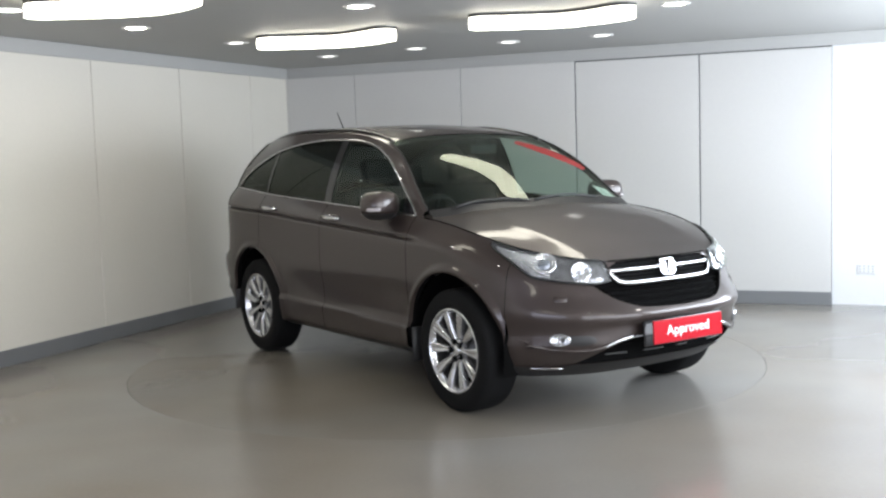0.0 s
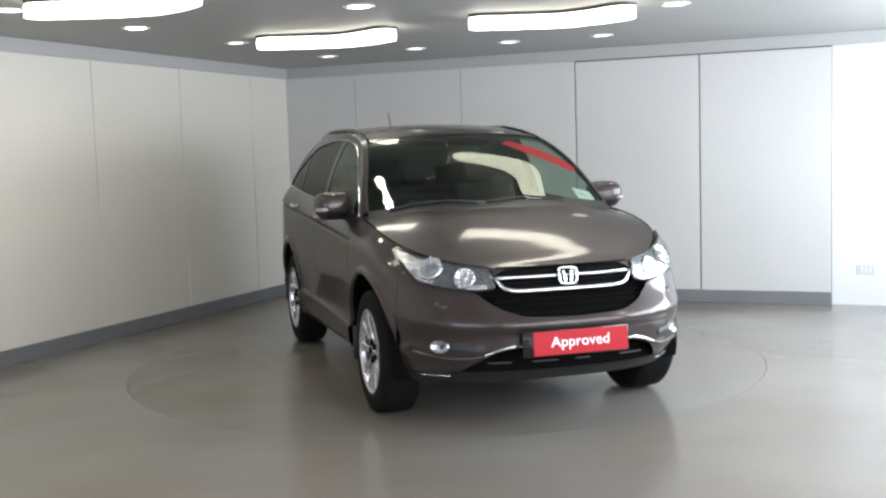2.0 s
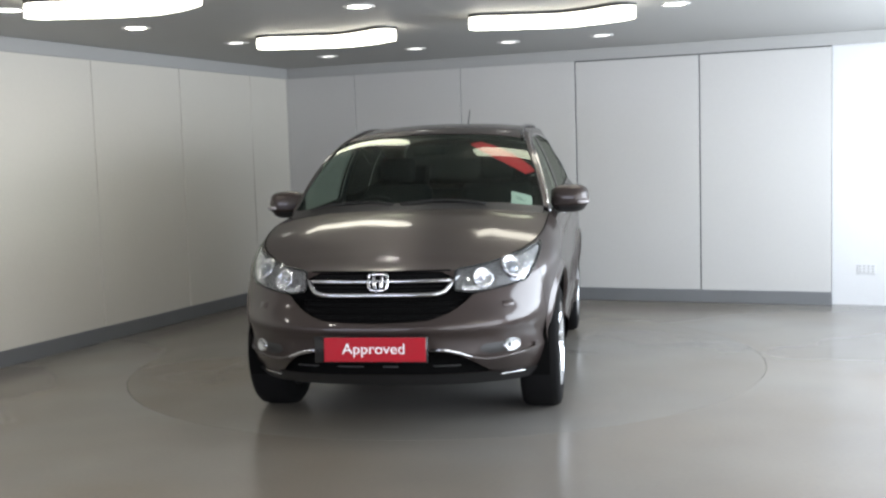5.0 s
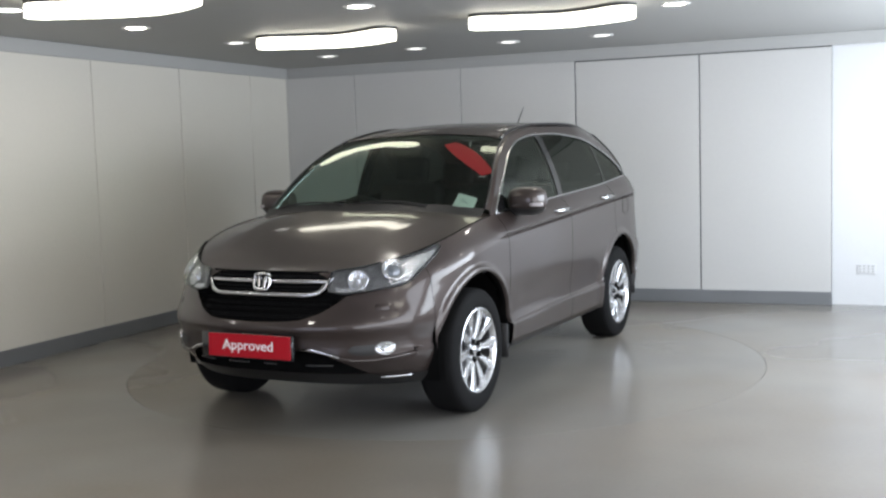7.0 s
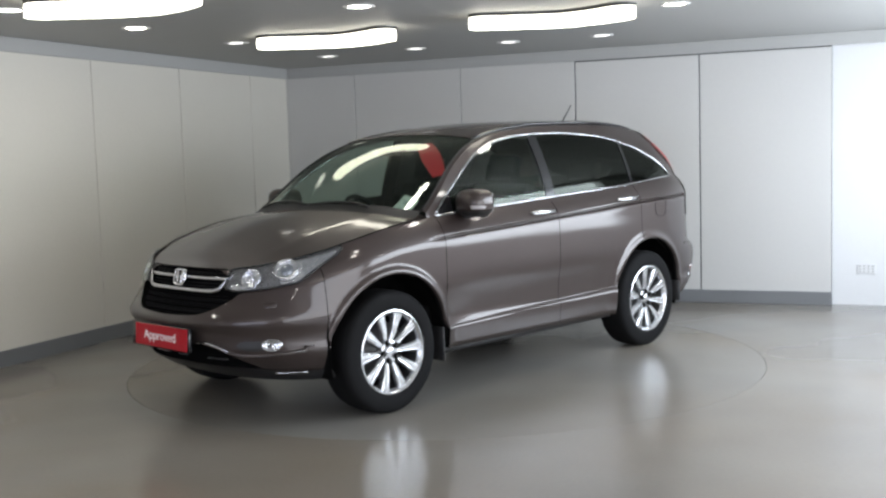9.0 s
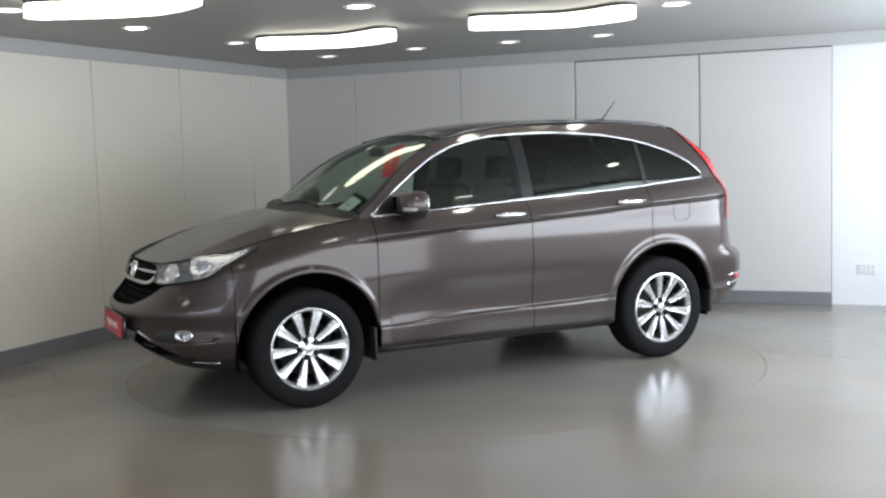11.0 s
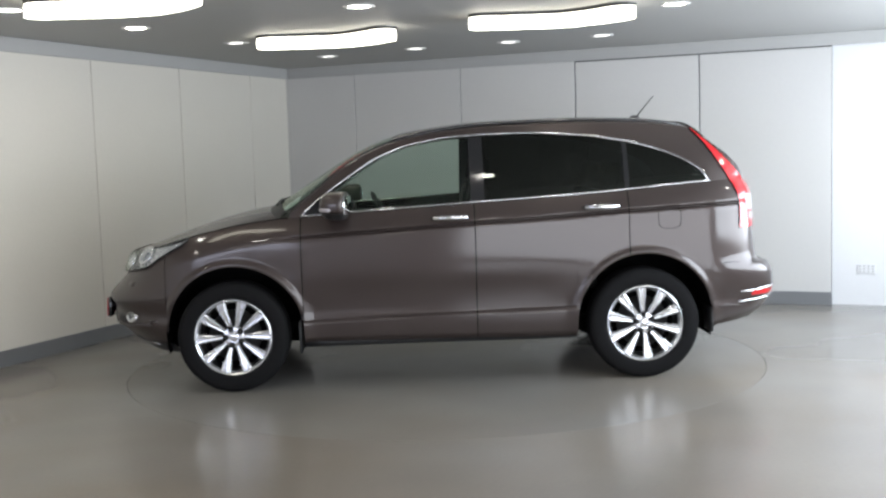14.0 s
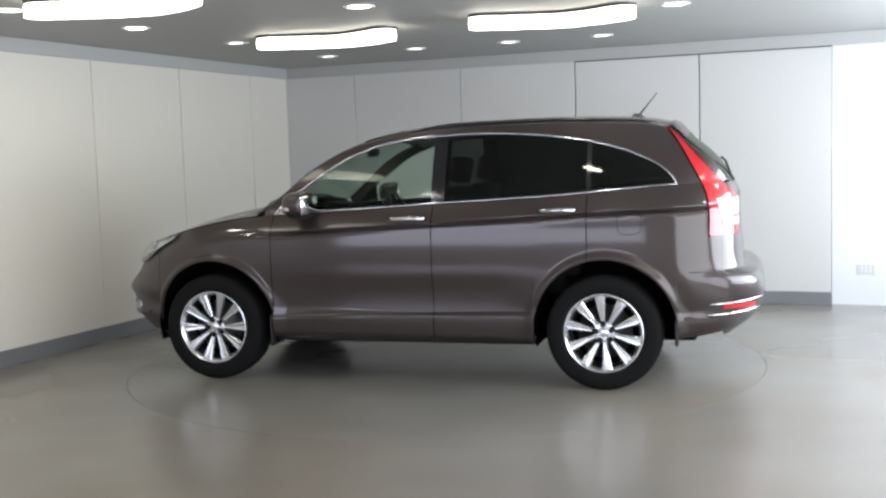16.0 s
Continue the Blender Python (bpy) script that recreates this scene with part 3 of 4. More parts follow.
    cu.body, cu.size, cu.align_x, cu.align_y, cu.extrude = "Approved", 0.075, "CENTER", "CENTER", 0.0004
    tx = new("lettering_source", cu)
    dg = bpy.context.evaluated_depsgraph_get()
    me = bpy.data.meshes.new_from_object(tx.evaluated_get(dg))
    bpy.data.objects.remove(tx)
    me.materials.clear()
    me.materials.append(M_WHITE)
    word = new("lettering", me)
    word.parent, word.matrix_local = plate, Matrix.Translation((0.0, 0.002, 0.0052)) @ Matrix.Diagonal((1.08, 1.0, 1, 1))
    tagged(word, "white word Approved")
    # bright strip under the plate, chin strips
    for y0, y1 in ((-0.45, -0.33), (-0.22, -0.08), (0.02, 0.10), (0.28, 0.42)):
        bar(y1, 0.385, 0.0042, "skid_strip", M_STEEL, proud=-0.004, n=9, y0=y0, label="short bright strip in the lower intake")
    for s in (1, -1):
        bar(0.73 * s, 0.308, 0.006, "chin_strip", M_SATIN, n=8, proud=0.004, y0=0.60 * s, label="short bright strip low on the bumper")
        # crease from the lower intake round to the arch
        path = [nose_pt(nose_phi(y, z) * 1.0, z, 0.001) for y, z in [(0.27 * s, 0.480), (0.35 * s, 0.478), (0.42 * s, 0.460), (0.48 * s, 0.434), (0.54 * s, 0.418), (0.62 * s, 0.416), (0.70 * s, 0.424), (0.78 * s, 0.440)]]
        path += [nose_pt(s * p, 0.455 + 0.0006 * (p - 52), 0.001) for p in (56, 60)]
        # highlight along the inner lip, put in as a satin silver strip
        part("lip_glint", tube([p + Vector((0.006, 0, 0.002)) for p in path[:5]], [0.005, 0.010, 0.009, 0.007, 0.003], 8, flat=0.7), M_SATIN, car, "satin silver strip for the highlight on the lip beside the plate")
        part("bumper_crease", tube(path, [0.004] + [0.011] * (len(path) - 3) + [0.008, 0.004], 8), M_PAINT, car, "raised lip round the fog lamp corner")
        # fog lamp in a dark hollow
        m = nose_frame(0.60 * s, 0.474, 0.0)
        part("fog_recess", lathe([(0.0, 0.0045), (0.045, 0.004), (0.062, 0.0)], 28), M_BLACK, car, "dark fog lamp hollow", m=m @ Matrix.Diagonal((1.55, 1, 0.5, 1)))
        m = nose_frame(0.672 * s, 0.476, 0.002)
        fog = part("fog_lamp", lathe([(0.036, 0.004), (0.041, 0.012), (0.047, 0.010), (0.050, 0.0)], 28), M_SATIN, car, "oval chrome-ringed fog lamp", m=m @ Matrix.Diagonal((1.15, 1, 0.72, 1)))
        part("fog_reflector", lathe([(0.0, 0.001), (0.02, 0.003), (0.037, 0.009)], 24), M_REFLECTOR, fog)
        part("fog_lens", lathe([(0.0, 0.016), (0.02, 0.014), (0.038, 0.009)], 24), M_COVER, fog)
        # washer cap outline
        m = nose_frame(0.66 * s, 0.69, 0.0015)
        part("washer_cap", box(-0.035, 0.035, -0.002, 0.002, -0.016, 0.016, 0.0018, 1), M_PAINT, car, m=m)
        build_headlamp(car, s)
        # shut line between bonnet and fender
        path = [(x, s * (half_width(x, belt(x)) + 0.0005), belt(x) + 0.001) for x in span(0.95, 1.98, 30)]
        part("bonnet_gap", tube(path, 0.0035, 6), M_DARK, car)
    path = [nose_pt(p, 0.873, 0.0) for p in span(-20, 20, 21)]
    part("bonnet_edge", tube(path, 0.005, 6), M_DARK, car)


def build_headlamp(car, s):
    lo = smooth_keys((19.5, 0.768), (25, 0.757), (32, 0.765), (43, 0.784), (49, 0.797), (55, 0.842), (62, 0.905), (69, 0.967))
    def hi(p):
        x = nose_pt(p, 0.93).x
        return max(lo(p) + 0.002, belt(x) - 0.010) if p > 22 else max(lo(p) + 0.002, min(belt(x) - 0.010, 0.80 + (p - 19.5) * 0.03))
    a, b = (19.5, 69)
    lamp = part("headlamp", nose_patch(lo, hi, s * a, s * b, 30, 9, 0.003), M_BEZEL, car, "large swept-back headlamp with two bright bowls")
    part("lamp_cover", nose_patch(lo, hi, s * a, s * b, 30, 9, 0.020), M_COVER, lamp, "clear lamp cover")
    rim = [nose_pt(s * p, lo(p), 0.011) for p in span(a, b, 24)] + [nose_pt(s * p, hi(p), 0.011) for p in span(b, a, 24)]
    part("lamp_rim", tube(rim, 0.0055, 6, closed=True), M_GLOSSBLACK, lamp)
    for y, z, r, lens in ((0.672, 0.868, 0.060, True), (0.530, 0.824, 0.050, False)):
        m = nose_frame(s * y, z, 0.004)
        bowl = part("lamp_bowl", lathe([(0.0, 0.000), (r * 0.45, 0.001), (r * 0.8, 0.006), (r * 0.95, 0.013), (r * 1.08, 0.013), (r * 1.12, 0.004)], 32), M_REFLECTOR, lamp, m=m)
        if lens:
            part("projector", lathe([(0.0, 0.014), (r * 0.35, 0.012), (r * 0.55, 0.005), (r * 0.6, 0.0)], 24), M_LENS, bowl, "dark projector lens")
        else:
            part("bulb_shield", lathe([(0.0, 0.014), (r * 0.22, 0.012), (r * 0.28, 0.0)], 18), M_REFLECTOR, bowl)
    # bright reflector wedge towards the outer tip
    wl = lambda p: lo(p) + 0.012
    wh = lambda p: max(lo(p) + 0.014, hi(p) - 0.012)
    part("corner_reflector", nose_patch(wl, wh, s * 43, s * 66, 18, 6, 0.008), M_REFLECTOR, lamp)
    il = lambda p: lo(p) + 0.008
    ih = lambda p: lo(p) + 0.030
    part("lower_reflector", nose_patch(il, ih, s * 22, s * 33, 10, 4, 0.008), M_REFLECTOR, lamp)


def build_tail(car):
    skin = []
    for z in [0.33, 0.36, 0.40, 0.45, 0.50, 0.55, 0.60, 0.645, 0.675, 0.70, 0.712, 0.724, 0.738, 0.75, 0.78] + span(0.82, 1.25, 12):
        end = math.degrees(math.acos(min(0.999, ((RX + 2.012) / (RX - tail(z)))**2.5)))
        skin.append([tail_pt(c * end, z) for c in span(-1, 1, 41)])
    part("rear_bumper", grid(skin), M_PAINT, car)
    for s in (1, -1):
        # red lamp climbing the rear pillar
        left = smooth_keys((0.945, -1.937), (1.05, -1.94), (1.156, -1.93), (1.25, -1.895), (1.357, -1.838), (1.50, -1.755), (1.595, -1.685))
        right = smooth_keys((0.945, -2.095), (1.15, -2.095), (1.20, -2.06), (1.25, -2.01), (1.36, -1.915), (1.50, -1.79), (1.585, -1.705), (1.595, -1.695))
        def pt(x, z, proud):
            y = half_width(x, z) if z <= belt(x) else house_y(x, z)
            y2 = half_width(x + 0.01, z) if z <= belt(x) else house_y(x + 0.01, z)
            t = Vector((0.01, y2 - y, 0)).normalized()
            return Vector((x - t.y * proud, s * (y + t.x * proud), z))
        def strip(z0, z1, l, r, proud, n=22, k=9):
            return grid([[pt(l(z) + (r(z) - l(z)) * (1 - (1 - i / (k - 1))**1.5), z, proud) for i in range(k)] for z in span(z0, z1, n)])
        lamp = part("tail_lamp", strip(0.945, 1.595, left, right, 0.007, 34), M_RED, car, "tall red tail lamp with clear windows")
        part("clear_window", strip(1.055, 1.16, lambda z: -2.0 + 0.25 * (z - 1.055), right, 0.010, 8), M_WHITELENS, lamp, "clear reversing lens")
        part("clear_window", strip(0.995, 1.045, lambda z: -2.01, right, 0.010, 5), M_WHITELENS, lamp, "clear indicator lens")
        rim = [pt(left(z), z, 0.004) for z in span(0.945, 1.595, 20)] + [pt(right(z), z, 0.004) for z in span(1.595, 0.945, 20)]
        part("lamp_gap", tube(rim, 0.004, 6, closed=True), M_DARK, lamp)
        # reflector with bright edges low on the bumper
        part("rear_reflector", grid([[tail_pt(s * p, z, 0.004) for z in span(0.505, 0.535, 4)] for p in span(30, 58, 9)]), M_RED, car, "red bumper reflector")
        for z in (0.555, 0.49):
            part("bumper_strip", tube([tail_pt(s * p, z - 0.0006 * max(0, p - 30), 0.003) for p in span(20, 66, 12)], 0.006, 6), M_CHROME, car, "bright strip on the rear bumper")
        path = [tail_pt(s * p, 0.455, 0.0) for p in (70, 74, 78)] + [Vector((x, s * (half_width(x, 0.45 - 0.02 * (x + 2))), 0.45 - 0.02 * (x + 2))) for x in (-1.98, -1.9, -1.8, -1.76)]
        part("bumper_crease", tube(path, 0.005, 6), M_PAINT, car)
        # bumper top step seam
        path = [tail_pt(s * p, 0.728, 0.001) for p in (25, 45, 60, 70)]
        part("bumper_gap", tube(path, 0.0022, 6), M_DARK, car)
    # rear wiper
    part("rear_wiper", tube([top_point(-2.06, 0.0), tuple(Vector(top_point(-2.0, 0.25)) + Vector((-0.02, 0, 0.02))), tuple(Vector(top_point(-1.98, 0.5)) + Vector((-0.02, 0, 0.02)))], 0.008, 6), M_BLACK, car, "black rear wiper")


def build_car():
    car = new("car")
    tagged(car, "brown-grey metallic SUV with chrome window trim, red front plate", "car")
    sides = (1, -1)
    # body panels
    for s in sides:
        w = "left" if s > 0 else "right"
        door = part("front_door", side_panel(-0.237, 0.858, s, 24), M_PAINT, car)
        rear = part("rear_door", side_panel(-1.215, -0.243, s, 22), M_PAINT, car)
        part("front_fender", side_panel(0.864, 1.7315, s, 20), M_PAINT, car)
        part("rear_quarter", side_panel(-2.02, -1.221, s, 26), M_PAINT, car)
        for d, x0, x1, z in ((door, 0.033, -0.205, 1.066), (rear, -0.925, -1.165, 1.105)):
            y = s * (half_width((x0 + x1) / 2, z))
            path = [(x0, y - s * 0.005, z), (x0 - 0.02, y + s * 0.026, z + 0.002), ((x0 + x1) / 2, y + s * 0.034, z + 0.004), (x1 + 0.02, y + s * 0.028, z + 0.004), (x1, y - s * 0.005, z + 0.003)]
            part("handle", tube(path, [0.010, 0.015, 0.017, 0.015, 0.010], 10, flat=0.7), M_SATIN, d, "chrome door handle")
            # black ellipse on the skin stands for the shaded hollow behind the handle
            part("recess", lathe([(0.0, 0.0), (0.03, 0.002), (0.042, 0.0)], 20), M_GLOSSBLACK, d, m=Matrix.Translation((x0 - 0.10, y + s * 0.001, z - 0.004)) @ Matrix.Diagonal((1.6, 1, 0.6, 1)))
    # dark shell behind the panel gaps
    shell = [side_panel(-2.0, 1.72, s, 60, 14, inset=0.022) for s in sides]
    part("inner_shell", merge(*shell), M_DARK, car, "black body shell behind the panel gaps")
    build_nose(car)
    build_tail(car)
    # bonnet
    rows = []
    for x in span(0.90, 2.085, 40):
        yt = half_width(x, belt(x)) - 0.001
        rows.append([(x, yt * q, hood_z(x, yt * q)) for q in span(-1, 1, 41)])
    part("bonnet", grid(rows), M_PAINT, car)
    # cabin: pillars and rails between window arch and roof edge
    for s in sides:
        rows = []
        for x in sorted(set(span(-1.755, 0.93, 70) + [0.862, 0.85, 0.84])):
            lo = arch_line(x) if -1.756 <= x <= 0.862 else belt(x)
            row = [(x, s * house_y(x, z), z) for z in span(max(lo, belt(x)), max(edge(x), belt(x) + 0.001), 7)]
            rows.append(row)
        part("cabin_side", grid(rows), M_PAINT, car)
        rows = []
        for x in span(-2.075, -1.754, 16):
            row = [(x, s * house_y(x, z), z) for z in span(belt(x), max(edge(x), belt(x) + 0.001), 9)]
            rows.append(row)
        part("rear_pillar", grid(rows), M_PAINT, car)
        # side glass
        def glass(a, b, material, name):
            rows = []
            for x in span(a, b, 28):
                hi = max(arch_line(x), belt(x) + 0.0005)
                rows.append([(x, s * (house_y(x, z) - 0.006), z) for z in span(belt(x) - 0.01, hi, 9)])
            return part(name, grid(rows), material, car)
        glass(-0.225, 0.862, M_GLASS, "front_side_window")
        glass(-1.215, -0.305, M_TINT, "rear_side_window")
        glass(-1.756, -1.235, M_TINT, "quarter_window")
        for a, b in ((-0.31, -0.22), (-1.24, -1.21)):
            rows = [[(x, s * (house_y(x, z) - 0.002), z) for z in span(belt(x), arch_line(x), 9)] for x in span(a, b, 5)]
            part("window_pillar", grid(rows), M_GLOSSBLACK, car, "gloss black pillar cover")
        # chrome line round the window band
        loop = [(x, s * (house_y(x, belt(x)) + 0.001), belt(x) + 0.004) for x in span(0.858, -1.748, 60)]
        loop += [(x, s * (house_y(x, arch_line(x)) + 0.001), arch_line(x)) for x in span(-1.754, 0.858, 90)]
        part("window_trim", tube(loop, 0.0068, 6, closed=True), M_SATIN, car, "thin chrome strip round the side windows")
        # roof rail
        rail = [(x, s * (house_y(x, edge(x)) - 0.045), edge(x) + 0.014 + 0.008 * math.sin(math.pi * (x + 1.62) / 1.9)) for x in span(0.28, -1.62, 24)]
        part("roof_rail", tube(rail, 0.011, 8), M_GLOSSBLACK, car, "slim black roof rail")
    # roof, windscreen, tailgate glass
    def top(a, b, n, f0=-1, f1=1, name="roof", material=M_PAINT, lift=0.0, label=""):
        rows = []
        for x in span(a, b, n):
            rows.append([(p[0], p[1], p[2] + lift) for p in (top_point(x, f) for f in span(f0, f1, 33))])
        return part(name, grid(rows), material, car, label)
    top(0.27, -1.735, 40)
    for a, b in ((-1, -0.96), (0.96, 1)):
        top(0.93, 0.268, 24, a, b, "front_pillar")
        top(-1.733, -2.10, 14, a * 1.0, b * 1.0, "tailgate_edge")
    top(1.24, 0.266, 36, -0.962, 0.962, "windscreen", M_SCREEN, -0.004)
    top(0.33, 0.262, 5, -0.96, 0.96, "sunshade_band", M_GLOSSBLACK, -0.009, "black band along the top of the windscreen")
    top(-1.78, -2.085, 14, -0.955, 0.955, "tailgate_window", M_TINT, 0.003)
    top(-1.70, -1.80, 8, -0.93, 0.93, "spoiler", M_PAINT, 0.012)
    return car


def build_wheels(car):
    tyre = lathe([(0.238, 0.098), (0.243, 0.108), (0.272, 0.114), (0.315, 0.112), (0.338, 0.104), (0.350, 0.090), (0.354, 0.06), (0.355, 0.0), (0.354, -0.06), (0.350, -0.090), (0.334, -0.106), (0.29, -0.112), (0.242, -0.105)], 64)
    lip = lathe([(0.243, 0.107), (0.243, 0.110), (0.237, 0.112), (0.229, 0.104), (0.222, 0.094), (0.218, 0.080)], 64)
    # barrel split from the alloy rim, its colour darkened for shade between the spokes
    barrel = lathe([(0.218, 0.080), (0.212, 0.03), (0.208, -0.07), (0.23, -0.10), (0.242, -0.105)], 64)
    # raised black disc put in for the shade round each wheel nut
    shade_disc = lathe([(0.0, 0.0935), (0.0145, 0.0935), (0.0175, 0.0915), (0.018, 0.080)], 16)
    def spokes():
        out = []
        for k in range(10):
            w = 2 * math.pi * (k + 0.5) / 10
            c, sn = math.cos(w), math.sin(w)
            rows = []
            for r, hw, y, th in ((0.03, 0.012, 0.080, 0.03), (0.07, 0.0140, 0.082, 0.03), (0.13, 0.0205, 0.094, 0.034), (0.185, 0.0285, 0.101, 0.034), (0.212, 0.0325, 0.104, 0.032), (0.225, 0.037, 0.105, 0.030)):
                ring = []
                for dx, dy in ((-1, -th), (-0.92, -0.007), (-0.62, -0.001), (0, -0.004), (0.62, -0.001), (0.92, -0.007), (1, -th)):
                    t = dx * hw
                    ring.append((r * c - t * sn, y + dy, r * sn + t * c))
                rows.append(ring)
            out.append(grid(rows, False, True))
        return merge(*out)
    hub = lathe([(0.0, 0.090), (0.022, 0.0895), (0.027, 0.086), (0.030, 0.082), (0.052, 0.084), (0.064, 0.080), (0.068, 0.05)], 40)
    nut = lathe([(0.0, 0.0975), (0.0045, 0.0975), (0.0065, 0.0962), (0.007, 0.0890)], 10)
    disc = lathe([(0.0, 0.03), (0.08, 0.03), (0.082, 0.012), (0.165, 0.012), (0.165, -0.01)], 48)
    back = lathe([(0.0, -0.02), (0.21, -0.03)], 32)
    for x in (HUB_X, -HUB_X):
        for s in (1, -1):
            wheel = part("wheel", tyre, M_RUBBER, car, "black tyre on a ten-spoke silver alloy rim", m=pose(x, s * 0.783, HUB_Z, 0, 20 if x > 0 else 5, 0 if s > 0 else 180))
            rim = part("rim", merge(lip, spokes(), hub), M_ALLOY, wheel, "ten-spoke silver alloy rim", angle=35)
            for k in range(5):
                a = 2 * math.pi * k / 5 + 0.3
                at = Matrix.Translation((0.053 * math.cos(a), 0.003, 0.053 * math.sin(a)))
                part("nut_shade_disc", shade_disc, M_DARK, wheel, "black disc for the shade of a nut recess", m=at)
                part("wheel_nut", nut, M_STEEL, wheel, m=at)
            part("barrel", barrel, M_STEEL, wheel, "inner rim barrel, dark for the shade behind the spokes")
            part("brake_disc", disc, M_STEEL, wheel)
            part("brake_shield", back, M_DARK, wheel)
    # wheel wells
    for x in ARCHES:
        for s in (1, -1):
            rows = []
            for k in range(25):
                w = math.pi * (k / 24 * 1.16 - 0.08)
                c, sn = (ARCH + 0.004) * math.cos(w), (ARCH + 0.004) * math.sin(w)
                rows.append([(x + c, s * y, max(0.2, HUB_Z + 0.012 + sn)) for y in (0.85, 0.70, 0.50)])
            v, f = grid(rows)
            k0 = len(v)
            v = v + [(x, s * 0.5, HUB_Z)]
            f = f + [(3 * i + 2, 3 * i + 5, k0) for i in range(24)]
            part("wheel_well", (v, f), M_DARK, car, "black wheel arch liner")
            fx = x - 0.405 if x > 0 else x - 0.425
            part("mud_flap", box(fx - 0.012, fx + 0.004, s * 0.89 if s < 0 else 0.70, -0.70 if s < 0 else 0.89, 0.235 if x > 0 else 0.285, 0.44, 0.004, 1), M_BLACK, car, "black mud flap")
    # underside
    part("underbody", box(-1.85, 1.7, -0.62, 0.62, 0.27, 0.40, 0.03, 2), M_DARK, car)


def motions():
    rows_car, rows_table = [], []
    for t, a in HEADING:
        m = pose(0, 0, 0, 0, 0, a)
        rows_table.append((t, m))
        rows_car.append((t, m @ Matrix.Translation((0.058, 0.010, 0.0))))
    walk(car, rows_car)
    walk(table, rows_table)


# heading of the car on the turntable, degrees
HEADING = [(0, -55.87), (1, -64.38), (2, -72.93), (3, -81.58), (4, -90.37), (5, -99.31), (6, -108.22), (7, -116.86), (8, -125.34), (9, -134.01), (10, -143.13), (11, -152.4), (12, -161.35), (13, -169.93), (14, -178.43), (15, -187.11), (16, -195.9)]
car = build_car()
build_wheels(car)


def build_car_details(car):
    # screen foot and wipers
    def foot(f):
        lo, hi = 0.93, 1.24
        for _ in range(30):
            m = (lo + hi) / 2
            x, y, z = top_point(m, f)
            lo, hi = (m, hi) if z > hood_z(m, y) else (lo, m)
        return lo
    rows = []
    for f in span(-0.97, 0.97, 31):
        x0 = foot(f)
        rows.append([(x, y, z + 0.006) for x, y, z in (top_point(x0 - 0.055 + 0.085 * k / 4, f) for k in range(5))])
    part("cowl", grid(rows), M_BLACK, car, "black plastic scuttle at the windscreen foot")
    for f0, f1 in ((-0.15, -0.82), (0.55, -0.10)):
        path = []
        for k in range(9):
            f = f0 + (f1 - f0) * k / 8
            x, y, z = top_point(foot(f) - 0.03 - 0.030 * math.sin(math.pi * min(1, k / 8)), f)
            path.append((x, y, z + 0.016))
        part("wiper", tube(path, 0.007, 6), M_BLACK, car, "black wiper blade")
    # papers behind the windscreen
    def on_screen(x, f, lift):
        p = top_point(x, f)
        return (p[0], p[1], p[2] + lift)
    rows = []
    for k in range(12):
        t = k / 11
        x, f = 0.405 + 0.275 * t, 0.45 + 0.47 * t
        w = 0.042 * (0.75 + 0.4 * math.sin(math.pi * t))
        rows.append([on_screen(x + w * q * 0.8, f - w * q * 1.6, -0.012) for q in span(-1, 1, 5)])
    part("red_tag", grid(rows), M_TAG, car, "red paper tag behind the windscreen")
    rows = [[on_screen(x, f, -0.010) for f in span(0.725, 0.88, 5)] for x in span(0.875, 0.985, 5)]
    disc = part("paper_sticker", grid(rows), M_WHITE, car, "white paper sticker with dark print")
    for k, (a, b) in enumerate(((0.76, 0.80), (0.765, 0.83))):
        rows = [[on_screen(x, f, -0.007) for f in span(a, b, 3)] for x in span(0.916 + 0.018 * k, 0.921 + 0.018 * k, 2)]
        part("print_bar", grid(rows), M_BASE, disc)
    # aerial
    aerial = part("aerial", tube([(-1.455, 0, 1.685), (-1.515, 0.004, 1.757), (-1.578, 0.009, 1.832)], [0.006, 0.0045, 0.0035], 8), M_BLACK, car, "short black roof aerial")
    part("aerial_base", lathe([(0.0, 0.028), (0.012, 0.026), (0.022, 0.014), (0.030, 0.0)], 20, "z"), M_BLACK, aerial, m=Matrix.Translation((-1.445, 0, 1.676)) @ Matrix.Diagonal((1.6, 1, 1, 1)))
    for s in (1, -1):
        # mirror: painted cap, black foot, silver indicator, glass
        m = Matrix.Translation((0.62, s * 0.930, 1.172)) @ pose(0, 0, 0, 0, 0, -10 * s) @ Matrix.Diagonal((1.08, 1.10, 1.08, 1))
        def shell(hx, hy, hz, z0, z1, off=(0, 0, 0)):
            rows = []
            for k in range(13):
                b = -math.pi / 2 + math.pi * k / 12
                row = []
                for i in range(28):
                    a = 2 * math.pi * i / 28
                    pw = lambda v, e: math.copysign(abs(v)**e, v)
                    x = hx * pw(math.cos(b), 0.6) * pw(math.cos(a), 0.7)
                    y = hy * pw(math.cos(b), 0.6) * pw(math.sin(a), 0.7)
                    z = hz * pw(math.sin(b), 0.75)
                    if x < -0.5 * hx:
                        x = -0.5 * hx - 0.2 * (-x - 0.5 * hx)
                    row.append((x + off[0], y + off[1], max(z0, min(z1, z)) + off[2]))
                rows.append(row)
            return grid(rows, False, True)
        mirror = part("door_mirror", shell(0.095, 0.108, 0.078, -0.045, 1), M_PAINT, car, "body-coloured door mirror with a clear indicator", m=m)
        part("mirror_base", shell(0.088, 0.100, 0.086, -1, -0.044), M_BLACK, mirror)
